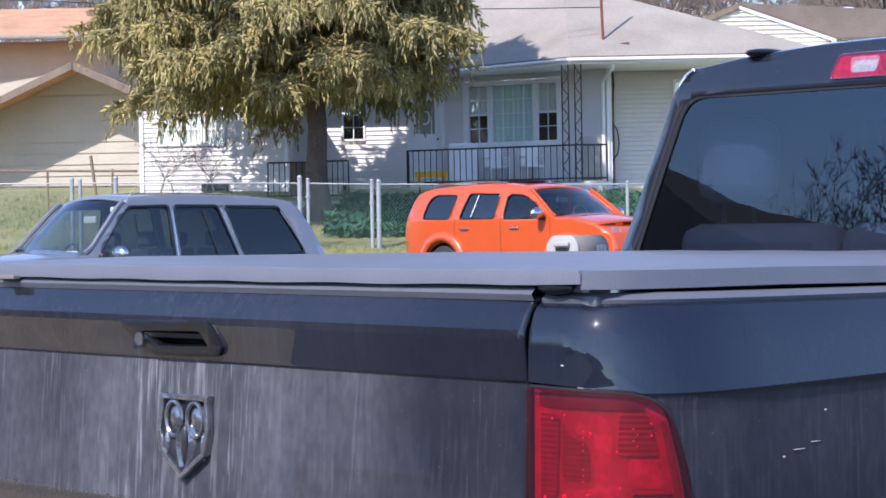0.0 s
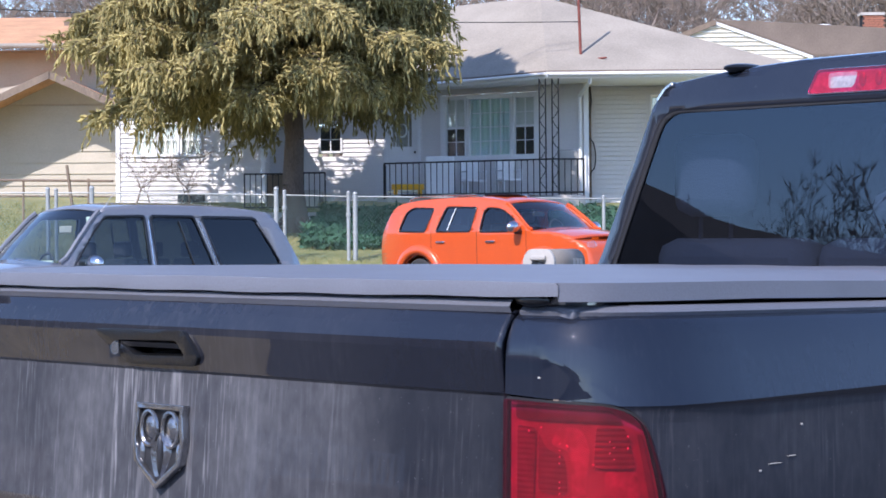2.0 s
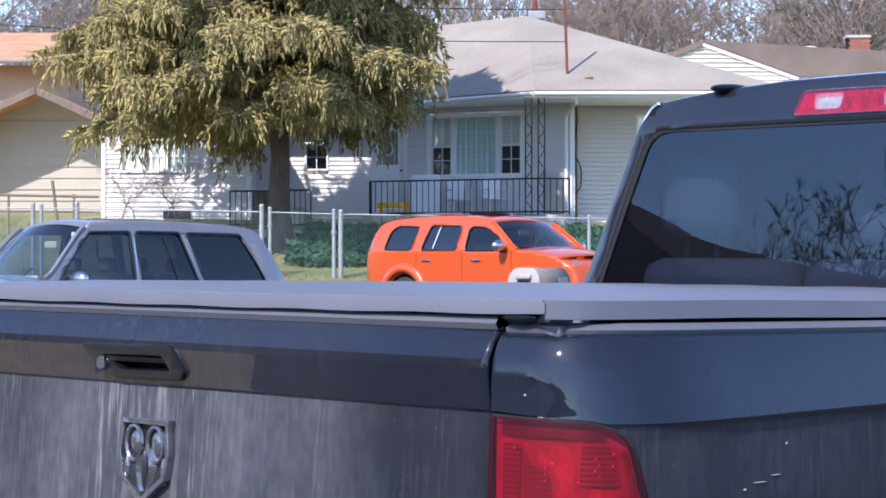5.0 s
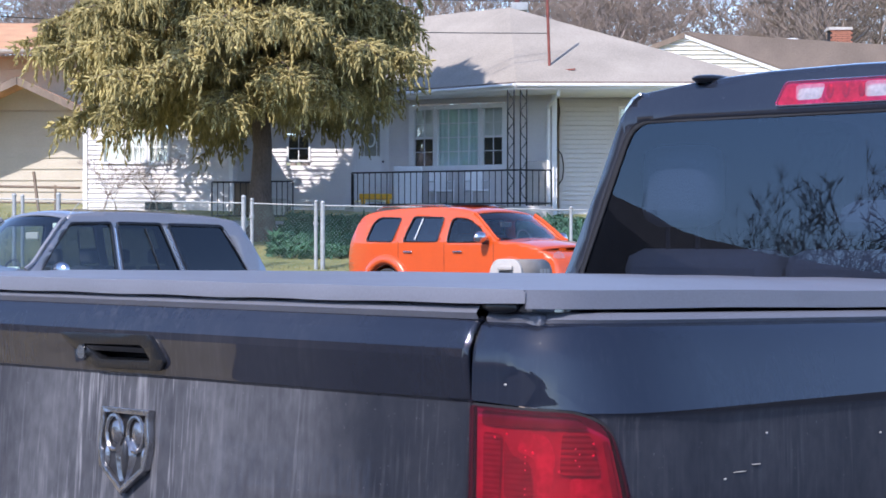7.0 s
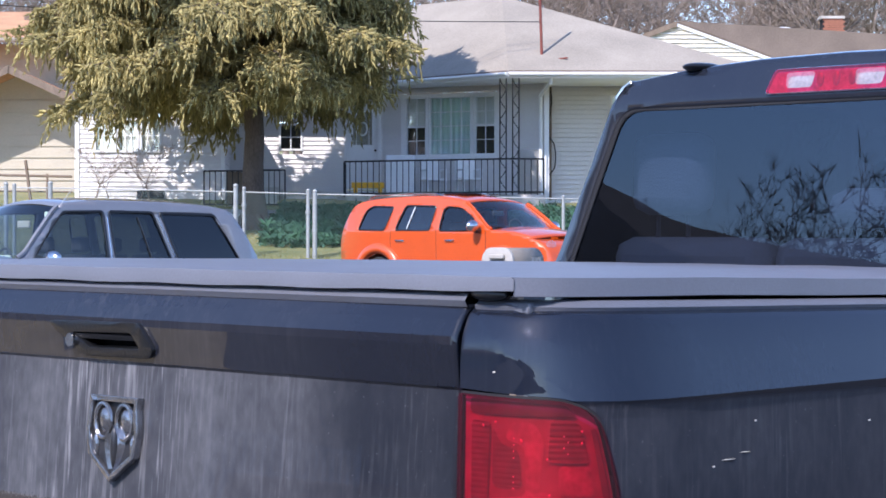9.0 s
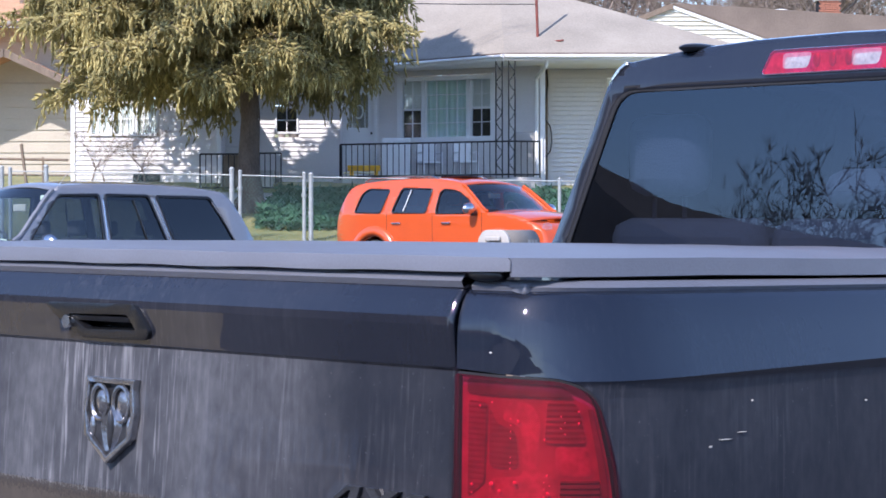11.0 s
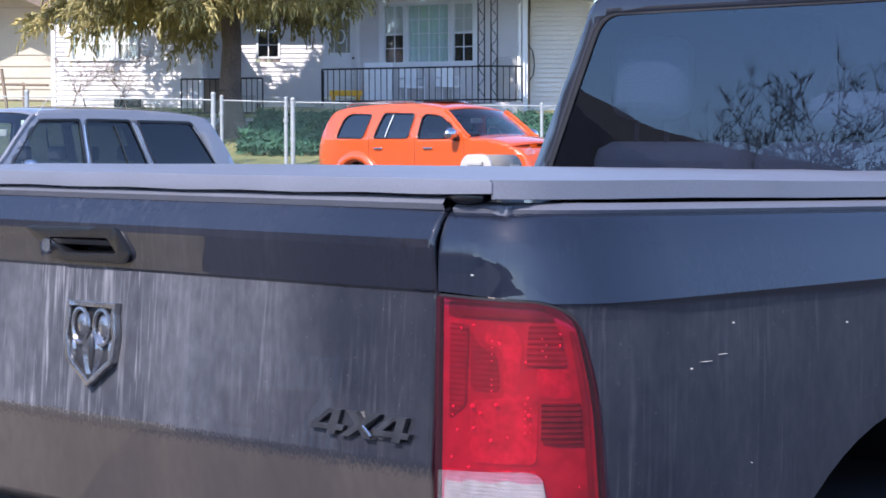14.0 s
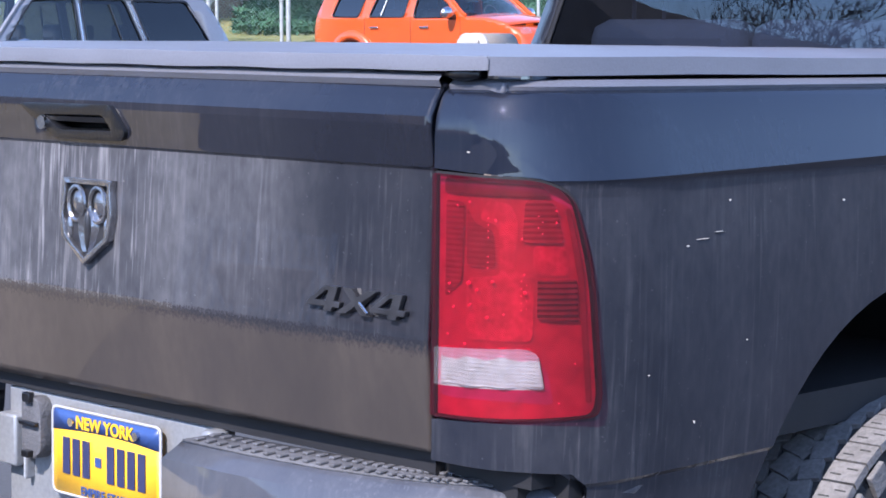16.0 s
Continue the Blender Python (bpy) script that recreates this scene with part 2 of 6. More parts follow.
M = dict(
    gate=dusty_paint("dusty_black_paint", (0.006, 0.0075, 0.0135), (0.30, 0.295, 0.305), 0.40, 0.55, low=0.985, clean=1.236),
    paint=dusty_paint("dark_blue_black_paint", (0.006, 0.009, 0.018), (0.34, 0.335, 0.34), 0.15, 0.12, clean=1.222),
    cab=dusty_paint("cab_black_paint", (0.009, 0.012, 0.020), (0.3, 0.31, 0.33), 0.035, 0.0),
    gateback=mat("gap_dark", (0.01, 0.01, 0.012), 0.7),
    vinyl=mat("grey_black_vinyl", (0.135, 0.14, 0.162), 0.45, vary=0.12, scale=5, fine=300, bump=0.08),
    cap=mat("satin_plastic_cap", (0.12, 0.125, 0.145), 0.40, vary=0.12, scale=6, fine=250, bump=0.15),
    plastic=mat("black_plastic", (0.008, 0.0085, 0.010), 0.28, vary=0.25, scale=8, fine=200, bump=0.12),
    pad=mat("dusty_step_pad", (0.10, 0.10, 0.105), 0.75, vary=0.3, scale=20, fine=200, bump=0.3),
    bumper=mat("grey_dusty_bumper", (0.27, 0.28, 0.29), 0.45, 0.3, 0.2, 0.18, 6, 120),
    bumper_paint=dusty_paint("bumper_dark_paint", (0.05, 0.055, 0.07), (0.3, 0.3, 0.31), 0.3, 0.3),
    chrome=mat("dull_chrome", (0.55, 0.56, 0.58), 0.2, 1.0, vary=0.2, scale=30, fine=200),
    emblem=mat("smoked_chrome", (0.27, 0.27, 0.28), 0.18, 0.85, vary=0.5, scale=30, fine=200, bump=0.1),
    badge=mat("satin_black_badge", (0.03, 0.03, 0.033), 0.35, 0.2, vary=0.3, scale=40),
    rubber=mat("tyre_rubber", (0.03, 0.03, 0.03), 0.75, vary=0.3, scale=20, fine=150, bump=0.3),
    # tread tone: dust, with sunlight painted in as well
    palerubber=mat("sunlit_dusty_tread", (0.15, 0.143, 0.138), 0.85, vary=0.35, scale=18, fine=120, bump=0.4),
    lens=lamp_lens("red_lamp_lens", (0.96, 0.02, 0.15), (0.45, 0.02, 0.08), 0.03),
    clear=lamp_lens("clear_lens", (0.92, 0.88, 0.88), (0.8, 0.74, 0.75), 0.08),
    reflector=mat("lamp_reflector", (0.43, 0.42, 0.42), 0.30, 0.3, vary=0.4, scale=28, fine=110),
    lampshade=mat("lamp_inner_grey", (0.085, 0.08, 0.085), 0.4, vary=0.3, scale=40),
    lampdark=mat("lamp_housing", (0.31, 0.30, 0.30), 0.42, 0.2, vary=0.3, scale=22),
    lampmid=mat("lamp_inner_dull", (0.15, 0.14, 0.145), 0.4, vary=0.2, scale=40),
    sparkle=mat("lamp_glint_white", (0.95, 0.94, 0.94), 0.30, 0.0, vary=0.1, scale=60),
    # blue sheen puts a deeper sky colour into the rear window's reflection
    tint=glass("privacy_glass", (0.16, 0.19, 0.26), 0.0, 1.46, (0.66, 0.80, 1.0)),
    midglass=glass("green_tinted_glass", (0.17, 0.21, 0.27), 0.0, 1.45),
    frontglass=glass("grey_tinted_glass", (0.38, 0.44, 0.48), 0.0, 1.5),
    lightglass=glass("window_glass", (0.80, 0.88, 0.85), 0.0, 1.6),
    darkglass=glass("dark_tinted_glass", (0.07, 0.09, 0.13), 0.0, 1.6),
    paneglass=glass("house_pane", (0.93, 0.95, 0.95), 0.01),
    seat=mat("grey_seat_cloth", (0.46, 0.46, 0.44), 0.9, vary=0.12, scale=9, fine=150, bump=0.3),
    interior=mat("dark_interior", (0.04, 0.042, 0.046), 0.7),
    paper=mat("pale_paper", (0.70, 0.76, 0.66), 0.8, vary=0.05),
    plate=mat("plate_gold", (0.88, 0.46, 0.02), 0.35, vary=0.06, scale=20),
    plateblue=mat("plate_blue", (0.035, 0.075, 0.22), 0.35, vary=0.1),
    platedark=mat("plate_navy_ink", (0.03, 0.035, 0.09), 0.4),
    platepale=mat("plate_pale_rim", (0.42, 0.42, 0.43), 0.35),
    orange=mat("orange_car_paint", (0.60, 0.080, 0.008), 0.32, 0.1, 1.0, 0.06, 3),
    silver=mat("silver_blue_car_paint", (0.20, 0.205, 0.225), 0.35, 0.3, 1.0, 0.06, 3),
    mailbox=mat("beige_grey_plastic", (0.19, 0.17, 0.145), 0.6, vary=0.1, scale=8, fine=90, bump=0.1),
    mailpale=mat("pale_plastic", (0.38, 0.355, 0.32), 0.55, vary=0.08, scale=8),
    wood=mat("weathered_wood", (0.20, 0.15, 0.11), 0.8, vary=0.3, scale=6, fine=60, bump=0.4, stretch=(1, 1, 0.15)),
    siding=mat("white_vinyl_siding", (0.70, 0.675, 0.655), 0.55, vary=0.06, scale=1.2, fine=25, bump=0.05),
    trim=mat("white_trim", (0.8, 0.8, 0.79), 0.5, vary=0.05),
    tan=mat("tan_shingle_siding", (0.46, 0.415, 0.33), 0.75, vary=0.1, scale=1.5, fine=30, bump=0.1),
    cream=mat("cream_siding", (0.62, 0.56, 0.45), 0.65, vary=0.08),
    roofgrey=mat("grey_asphalt_shingle", (0.295, 0.262, 0.215), 0.9, vary=0.22, scale=0.9, fine=22, bump=0.4),
    roofbrown=mat("brown_asphalt_shingle", (0.18, 0.14, 0.115), 0.9, vary=0.25, scale=1.0, fine=20, bump=0.4),
    rooforange=mat("orange_brown_shingle", (0.50, 0.27, 0.14), 0.9, vary=0.3, scale=1.5, fine=20, bump=0.4),
    brick=mat("chimney_brick", (0.32, 0.13, 0.08), 0.85, vary=0.3, scale=8, fine=60, bump=0.3),
    curtain=mat("pale_curtain", (0.80, 0.82, 0.78), 0.9, vary=0.15, scale=5, stretch=(4, 4, 0.4)),
    colored=mat("green_window_film", (0.66, 0.88, 0.66), 0.7, vary=0.4, scale=2.5, col2=(0.70, 0.84, 0.92)),
    iron=mat("black_wrought_iron", (0.014, 0.014, 0.016), 0.5, vary=0.3, scale=20),
    rust=mat("rust_red_pipe", (0.20, 0.055, 0.04), 0.7, vary=0.3, scale=8),
    galv=mat("galvanised_steel", (0.34, 0.355, 0.35), 0.5, 0.25, vary=0.2, scale=10, fine=80),
    mesh=mat("green_grey_wire", (0.24, 0.33, 0.29), 0.5, 0.2, vary=0.2, scale=10, fine=80),
    concrete=mat("pale_concrete", (0.45, 0.42, 0.38), 0.9, vary=0.15, scale=3, fine=60, bump=0.2),
    bark=mat("spruce_bark", (0.11, 0.082, 0.066), 0.9, vary=0.4, scale=5, fine=40, bump=0.7, stretch=(1, 1, 0.35)),
    needles=mat("spruce_needles", (0.10, 0.10, 0.045), 0.75, vary=0.3, scale=0.9, fine=3.0, col2=(0.57, 0.465, 0.185), island=0.5, spec=0.25),
    twig=mat("bare_twig", (0.25, 0.20, 0.165), 0.9, vary=0.25, scale=1, fine=10),
    grass=mat("dry_lawn", (0.10, 0.13, 0.035), 0.95, vary=0.3, scale=0.35, fine=6.0, bump=0.5, col2=(0.36, 0.31, 0.14)),
    straw=mat("straw_grass", (0.30, 0.225, 0.12), 0.95, vary=0.3, scale=2.5, fine=14.0, bump=0.6, col2=(0.56, 0.44, 0.25)),
    shrub=mat("shadowed_bank_green", (0.022, 0.065, 0.04), 0.85, vary=0.3, scale=0.5, fine=2.0, col2=(0.055, 0.14, 0.075), island=0.5, spec=0.2),
    asphalt=mat("asphalt", (0.06, 0.06, 0.062), 0.9, vary=0.25, scale=0.8, fine=60, bump=0.3),
)


# ---- mesh helpers ----
def finish(bm, name, material, smooth=True, angle=35):
    me = bpy.data.meshes.new(name)
    bm.to_mesh(me)
    bm.free()
    me.materials.append(material)
    if smooth:
        me.shade_smooth()
        me.set_sharp_from_angle(angle=radians(angle))
    return me


def part(name, bm, material, parent, label="", smooth=True, angle=35, thick=0.0, bevel=0.0):
    """One mesh object under a thing or a part."""
    ob = new(name, finish(bm, name, material, smooth, angle))
    ob.parent = parent
    if label:
        tagged(ob, label)
    if thick:
        s = ob.modifiers.new("thickness", "SOLIDIFY")
        s.thickness, s.offset = thick, -1
    if bevel:
        b = ob.modifiers.new("edge", "BEVEL")
        b.width, b.segments, b.limit_method, b.angle_limit = bevel, 2, "ANGLE", radians(40)
    return ob


def thing(name, m, label, category, group="", kind=""):
    ob = new(name)
    ob.matrix_world = m
    return tagged(ob, label, category, group, kind)


def solo(name, bm, material, m, label, category, group="", kind="", **kw):
    ob = part(name, bm, material, None, "", **kw)
    ob.matrix_world = m
    return tagged(ob, label, category, group, kind)


def box(bm, lo, hi, m=None):
    r = bmesh.ops.create_cube(bm, size=1)
    s = [b - a for a, b in zip(lo, hi)]
    c = [(a + b) / 2 for a, b in zip(lo, hi)]
    mm = Matrix.Translation(c) @ Matrix.Diagonal((*s, 1))
    bmesh.ops.transform(bm, matrix=(m @ mm) if m else mm, verts=r["verts"])
    return bm


def boxes(*bs):
    bm = bmesh.new()
    for lo, hi in bs:
        box(bm, lo, hi)
    return bm


def rod(bm, a, b, r, n=8, r2=None):
    a, b = Vector(a), Vector(b)
    c = bmesh.ops.create_cone(bm, segments=n, radius1=r, radius2=r if r2 is None else r2, depth=(b - a).length, cap_ends=True)
    q = (b - a).to_track_quat("Z", "Y").to_matrix().to_4x4()
    bmesh.ops.transform(bm, matrix=Matrix.Translation((a + b) / 2) @ q, verts=c["verts"])
    return bm


def rods(*rs, n=8):
    bm = bmesh.new()
    for a, b, r in rs:
        rod(bm, a, b, r, n)
    return bm


def ball(bm, c, r, n=12):
    s = bmesh.ops.create_uvsphere(bm, u_segments=n, v_segments=max(6, n * 2 // 3), radius=1)
    bmesh.ops.transform(bm, matrix=Matrix.Translation(c) @ Matrix.Diagonal((*r, 1)), verts=s["verts"])
    return bm


def sheet(outline, holes, fn, du, dv, out):
    """A flat outline with holes, cut into a grid, then bent into place by fn(u, v)."""
    bm = bmesh.new()
    for loop in (outline, *holes):
        vs = [bm.verts.new((u, v, 0)) for u, v in loop]
        for i, v in enumerate(vs):
            bm.edges.new((v, vs[(i + 1) % len(vs)]))
    bmesh.ops.triangle_fill(bm, edges=bm.edges[:], use_beauty=True, normal=(0, 0, 1))
    us, vs = [p[0] for p in outline], [p[1] for p in outline]
    cuts = [((u, 0, 0), (1, 0, 0)) for u in (du if isinstance(du, (list, tuple)) else np.arange(min(us) + du, max(us), du))]
    cuts += [((0, v, 0), (0, 1, 0)) for v in (dv if isinstance(dv, (list, tuple)) else np.arange(min(vs) + dv, max(vs), dv))]
    for co, no in cuts:
        bmesh.ops.bisect_plane(bm, geom=bm.verts[:] + bm.edges[:] + bm.faces[:], plane_co=co, plane_no=no)
    for v in bm.verts:
        v.co = fn(v.co.x, v.co.y)
    bm.normal_update()
    tot = Vector()
    for f in bm.faces:
        tot += f.normal * f.calc_area()
    if tot.dot(Vector(out)) < 0:
        bmesh.ops.reverse_faces(bm, faces=bm.faces[:])
    return bm


def rounded(pts, r, n=4):
    """A closed outline with its corners rounded; r: one radius, or one each."""
    res = []
    k = len(pts)
    for i, p in enumerate(pts):
        p = Vector(p)
        a, b = Vector(pts[i - 1]) - p, Vector(pts[(i + 1) % k]) - p
        rr = r[i] if isinstance(r, (list, tuple)) else r
        rr = min(rr, a.length * 0.48, b.length * 0.48)
        if rr <= 0:
            res.append(tuple(p))
            continue
        s, e = p + a.normalized() * rr, p + b.normalized() * rr
        for j in range(n + 1):
            t = j / n
            res.append(tuple(s * (1 - t) ** 2 + p * 2 * t * (1 - t) + e * t * t))
    return res


def lerp(table, x):
    xs, ys = zip(*table)
    return float(np.interp(x, xs, ys))


def smooth_line(pts, n=6):
    """Catmull-Rom through the points."""
    p = [Vector(a) for a in pts]
    p = [2 * p[0] - p[1], *p, 2 * p[-1] - p[-2]]
    res = []
    for i in range(1, len(p) - 2):
        for j in range(n):
            t = j / n
            res.append(0.5 * (2 * p[i] + (p[i + 1] - p[i - 1]) * t + (2 * p[i - 1] - 5 * p[i] + 4 * p[i + 1] - p[i + 2]) * t * t
                              + (3 * p[i] - p[i - 1] - 3 * p[i + 1] + p[i + 2]) * t ** 3))
    return res + [p[-2]]


def loft(rows, close=False):
    """A skin over rows of points."""
    bm = bmesh.new()
    vs = [[bm.verts.new(p) for p in r] for r in rows]
    for a, b in zip(vs, vs[1:]):
        k = len(a)
        for i in range(k if close else k - 1):
            bm.faces.new((a[i], a[(i + 1) % k], b[(i + 1) % k], b[i]))
    return bm


def facing(bm, out):
    bm.normal_update()
    tot = Vector()
    for f in bm.faces:
        tot += f.normal * f.calc_area()
    if tot.dot(Vector(out)) < 0:
        bmesh.ops.reverse_faces(bm, faces=bm.faces[:])
    return bm


def text_bm(s, size, extrude, m, shear=0.0, offset=0.0, align="CENTER"):
    """Words in the built-in font as a mesh; they lie in the xy plane before m."""
    c = bpy.data.curves.new("words", "FONT")
    c.body, c.size, c.extrude, c.shear, c.offset, c.align_x, c.align_y = s, size, extrude, shear, offset, align, "CENTER"
    ob = new("words", c)
    me = bpy.data.meshes.new_from_object(ob.evaluated_get(bpy.context.evaluated_depsgraph_get()))
    bm = bmesh.new()
    bm.from_mesh(me)
    bpy.data.objects.remove(ob)
    bpy.data.curves.remove(c)
    bpy.data.meshes.remove(me)
    bmesh.ops.transform(bm, matrix=m, verts=bm.verts[:])
    return bm


# ---- pickup truck: x to its right, y to its front, tailgate at y = 0 ----
TRUCK = LEAN @ pose(-0.5325, 3.4479, 0, 0, 0, -44.598)
truck = thing("pickup_truck", TRUCK, "dusty blue-black pickup truck with a soft bed cover, parked on asphalt", "truck")

GATE = [(0.80, 0.016), (0.842, 0.0040), (0.985, -0.0095), (0.997, -0.010), (1.003, -0.0094), (1.225, 0.0026), (1.236, 0.0034), (1.241, -0.001), (1.246, -0.0015),
        (1.300, -0.0095), (1.312, -0.0085), (1.335, 0.003), (1.352, 0.016), (1.36, 0.03)]
hole = rounded([(-0.150, 1.293), (0.052, 1.297), (0.078, 1.266), (0.07, 1.259), (-0.068, 1.257)], 0.008)


def gate_y(z):
    return lerp(GATE, z)


gate_us = sorted([k * u for k in (-1, 1) for u in (0.08, 0.16, 0.24, 0.32, 0.40, 0.48, 0.56, 0.60, 0.63, 0.66, 0.69, 0.71, 0.73, 0.745, 0.76, 0.77)])
gate_cuts = sorted({round(g[0], 4) for g in GATE} | {1.29, 1.32, 1.328, 1.344})
tailgate = part("tailgate", sheet([(-0.778, 0.822), (0.777, 0.836), (0.779, 1.0), (0.779, 1.36), (-0.781, 1.36), (-0.781, 1.0)], [hole],
                                  lambda u, v: Vector((u, gate_y(v) + 0.003 * abs(u / 0.78) ** 8, v)), gate_us, gate_cuts, (0, -1, 0.1)),
                M["gate"], truck, "dusty dark tailgate with dried water streaks", angle=3, thick=0.012)
part("inner_panel", boxes(((-0.765, 0.03, 0.80), (0.765, 0.06, 1.35))), M["gateback"], tailgate)

# handle in its recess
handle = part("tailgate_handle", sheet(rounded([(-0.188, 1.303), (0.068, 1.307), (0.101, 1.262), (0.088, 1.248), (-0.09, 1.246)], 0.014),
                                       [rounded([(-0.12, 1.286), (0.045, 1.289), (0.066, 1.264), (-0.075, 1.261)], 0.008)],
                                       lambda u, v: Vector((u, gate_y(v) - 0.008, v)), 0.05, 0.02, (0, -1, 0)), M["plastic"], tailgate, "black plastic tailgate handle", thick=0.022, bevel=0.004)
part("recess", boxes(((-0.18, 0.03, 1.245), (0.10, 0.036, 1.31))), M["gateback"], handle)
part("pull", loft([[Vector((x, y, z + 0.004 * x)) for y, z in ((0.018, 1.288), (-0.004, 1.290), (-0.012, 1.284), (-0.008, 1.276), (0.018, 1.274))] for x in np.linspace(-0.118, 0.045, 8)]),
     M["plastic"], handle)
lock = bmesh.new()
rod(lock, (-0.118, 0.01, 1.272), (-0.118, -0.021, 1.272), 0.0115, 18)
part("lock", lock, M["chrome"], handle, "round chrome key lock")

# shield emblem, kept to plain shapes
SH = [(-0.066, 1.183), (0.066, 1.183), (0.064, 1.165), (0.070, 1.125), (0.062, 1.085), (0.0, 1.042), (-0.062, 1.085), (-0.070, 1.125), (-0.064, 1.165)]
inner = [(x * 0.87, 1.118 + (z - 1.118) * 0.86) for x, z in SH]
emblem = part("emblem", sheet(SH, [inner], lambda u, v: Vector((u, gate_y(v) - 0.015, v)), 0.02, 0.02, (0, -1, 0)), M["emblem"], tailgate, "smoked chrome shield emblem with grime", thick=0.014, bevel=0.004)
part("backing", sheet(inner, [], lambda u, v: Vector((u, gate_y(v) - 0.005, v)), 0.03, 0.03, (0, -1, 0)), M["badge"], emblem)
def hoop(c, rx, rz, r, y, n=20):
    """A bent rod, closed on itself."""
    rows = []
    for a in np.linspace(0, 2 * math.pi, n):
        rows.append([Vector((c[0] + (rx + r * math.cos(g)) * math.cos(a), y + r * math.sin(g), c[1] + (rz + r * math.cos(g)) * math.sin(a))) for g in np.linspace(0, 2 * math.pi, 8)[:7]])
    return loft(rows, True)


for s in (-1, 1):
    part("boss", ball(bmesh.new(), (s * 0.029, -0.006, 1.143), (0.017, 0.009, 0.022), 16), M["emblem"], emblem)
    part("curl", hoop((s * 0.029, 1.141), 0.021, 0.029, 0.0045, -0.012), M["emblem"], emblem)
    part("rib", ball(bmesh.new(), (s * 0.050, -0.009, 1.098), (0.0075, 0.007, 0.024), 12), M["emblem"], emblem)
    part("cheek", loft([[Vector((s * x, y, z)) for x, y in ((0.004, -0.010), (w * 0.6, -0.018), (w, -0.006))] for z, w in ((1.135, 0.012), (1.118, 0.028), (1.10, 0.030), (1.08, 0.022), (1.062, 0.012))]), M["emblem"], emblem, angle=60)
part("wedge", ball(bmesh.new(), (0.004, -0.015, 1.098), (0.008, 0.006, 0.034), 12), M["badge"], emblem)

# raised badge
UPRIGHT = pose(0, 0, 0, 90, 0, 0)
FOUR = [(0.0, 0.16), (0.0, 0.34), (0.40, 1.0), (0.80, 1.0), (0.80, 0.40), (1.0, 0.40), (1.0, 0.16), (0.80, 0.16), (0.80, 0.0), (0.55, 0.0), (0.55, 0.16)]
FOUR_HOLE = [(0.24, 0.40), (0.55, 0.40), (0.55, 0.80), (0.48, 0.80)]
CROSS = [(0.0, 1.0), (0.27, 1.0), (0.5, 0.69), (0.73, 1.0), (1.0, 1.0), (0.64, 0.5), (1.0, 0.0), (0.73, 0.0), (0.5, 0.31), (0.27, 0.0), (0.0, 0.0), (0.36, 0.5)]
for outline_, holes_, x0 in ((FOUR, [FOUR_HOLE], 0.538), (CROSS, [], 0.605), (FOUR, [FOUR_HOLE], 0.672)):
    part("badge_letter", sheet(outline_, holes_, lambda u, v: Vector((x0 + 0.070 * u + 0.012 * v, gate_y(1.022 + 0.037 * v) - 0.009, 1.022 + 0.037 * v)), 0.5, 0.5, (0, -1, 0)), M["badge"], tailgate,
         "black raised drivetrain badge", smooth=False, thick=0.009, bevel=0.0016)
b = bmesh.new()
rod(b, (0.655, -0.0185, 1.040), (0.672, -0.0185, 1.026), 0.0025, 6)
part("badge_stripe", b, M["chrome"], tailgate, "worn pale edge of the badge")

# top cap of the tailgate and cap rails
part("tailgate_cap", loft([[Vector((x, y, z)) for y, z in ((0.07, 1.366), (0.04, 1.374), (0.019, 1.371), (0.012, 1.362), (0.017, 1.353), (0.03, 1.352))] for x in np.linspace(-0.780, 0.780, 18)]),
     M["cap"], truck, "grey plastic tailgate top cap", angle=50)

# bed sides
PLAN = [(0.783, 0.002), (0.86, 0.008), (0.92, 0.032), (0.962, 0.075), (0.986, 0.13), (0.998, 0.22), (1.0, 0.40), (1.0, 1.2), (0.997, 2.02)]
CURVE = smooth_line([(x, y, 0) for x, y in PLAN], 8)
ARC = [0.0]
for a, b in zip(CURVE, CURVE[1:]):
    ARC.append(ARC[-1] + (b - a).length)
NORM = []
for i in range(len(CURVE)):
    d = CURVE[min(i + 1, len(CURVE) - 1)] - CURVE[max(i - 1, 0)]
    NORM.append(Vector((d.y, -d.x, 0)).normalized())
BULGE = [(0.55, -0.05), (0.70, -0.026), (0.80, -0.013), (0.806, -0.008), (0.90, -0.003), (1.0, 0.0), (1.12, 0.0), (1.205, -0.004), (1.222, -0.002), (1.229, 0.002), (1.30, -0.022), (1.335, -0.036), (1.346, -0.044), (1.352, -0.058)]

CORNER = [(0.55, -0.004), (0.80, 0.0), (1.0, 0.0), (1.285, 0.0), (1.31, -0.003), (1.33, -0.010), (1.344, -0.019), (1.352, -0.030)]


def s_of_y(y):
    return float(np.interp(y, [c.y for c in CURVE], ARC))


def bed(u, v, lift=0.0, rise=1.0):
    k = int(np.searchsorted(ARC, u))
    k = min(max(k, 1), len(ARC) - 1)
    t = (u - ARC[k - 1]) / (ARC[k] - ARC[k - 1])
    p, n = CURVE[k - 1].lerp(CURVE[k], t), NORM[k - 1].lerp(NORM[k], t).normalized()
    crease = 0.016 * min(1, max(0, (u - 0.25) / 0.8))
    k2 = min(1, max(0, (u - 0.07) / 0.19))
    k2 = k2 * k2 * (3 - 2 * k2)
    o = lerp(CORNER, v) * (1 - k2) + lerp(BULGE, v) * k2 + lift
    return Vector((p.x + n.x * o, p.y + n.y * o, v + crease * max(0, 1 - abs(v - 1.225) / 0.12)))


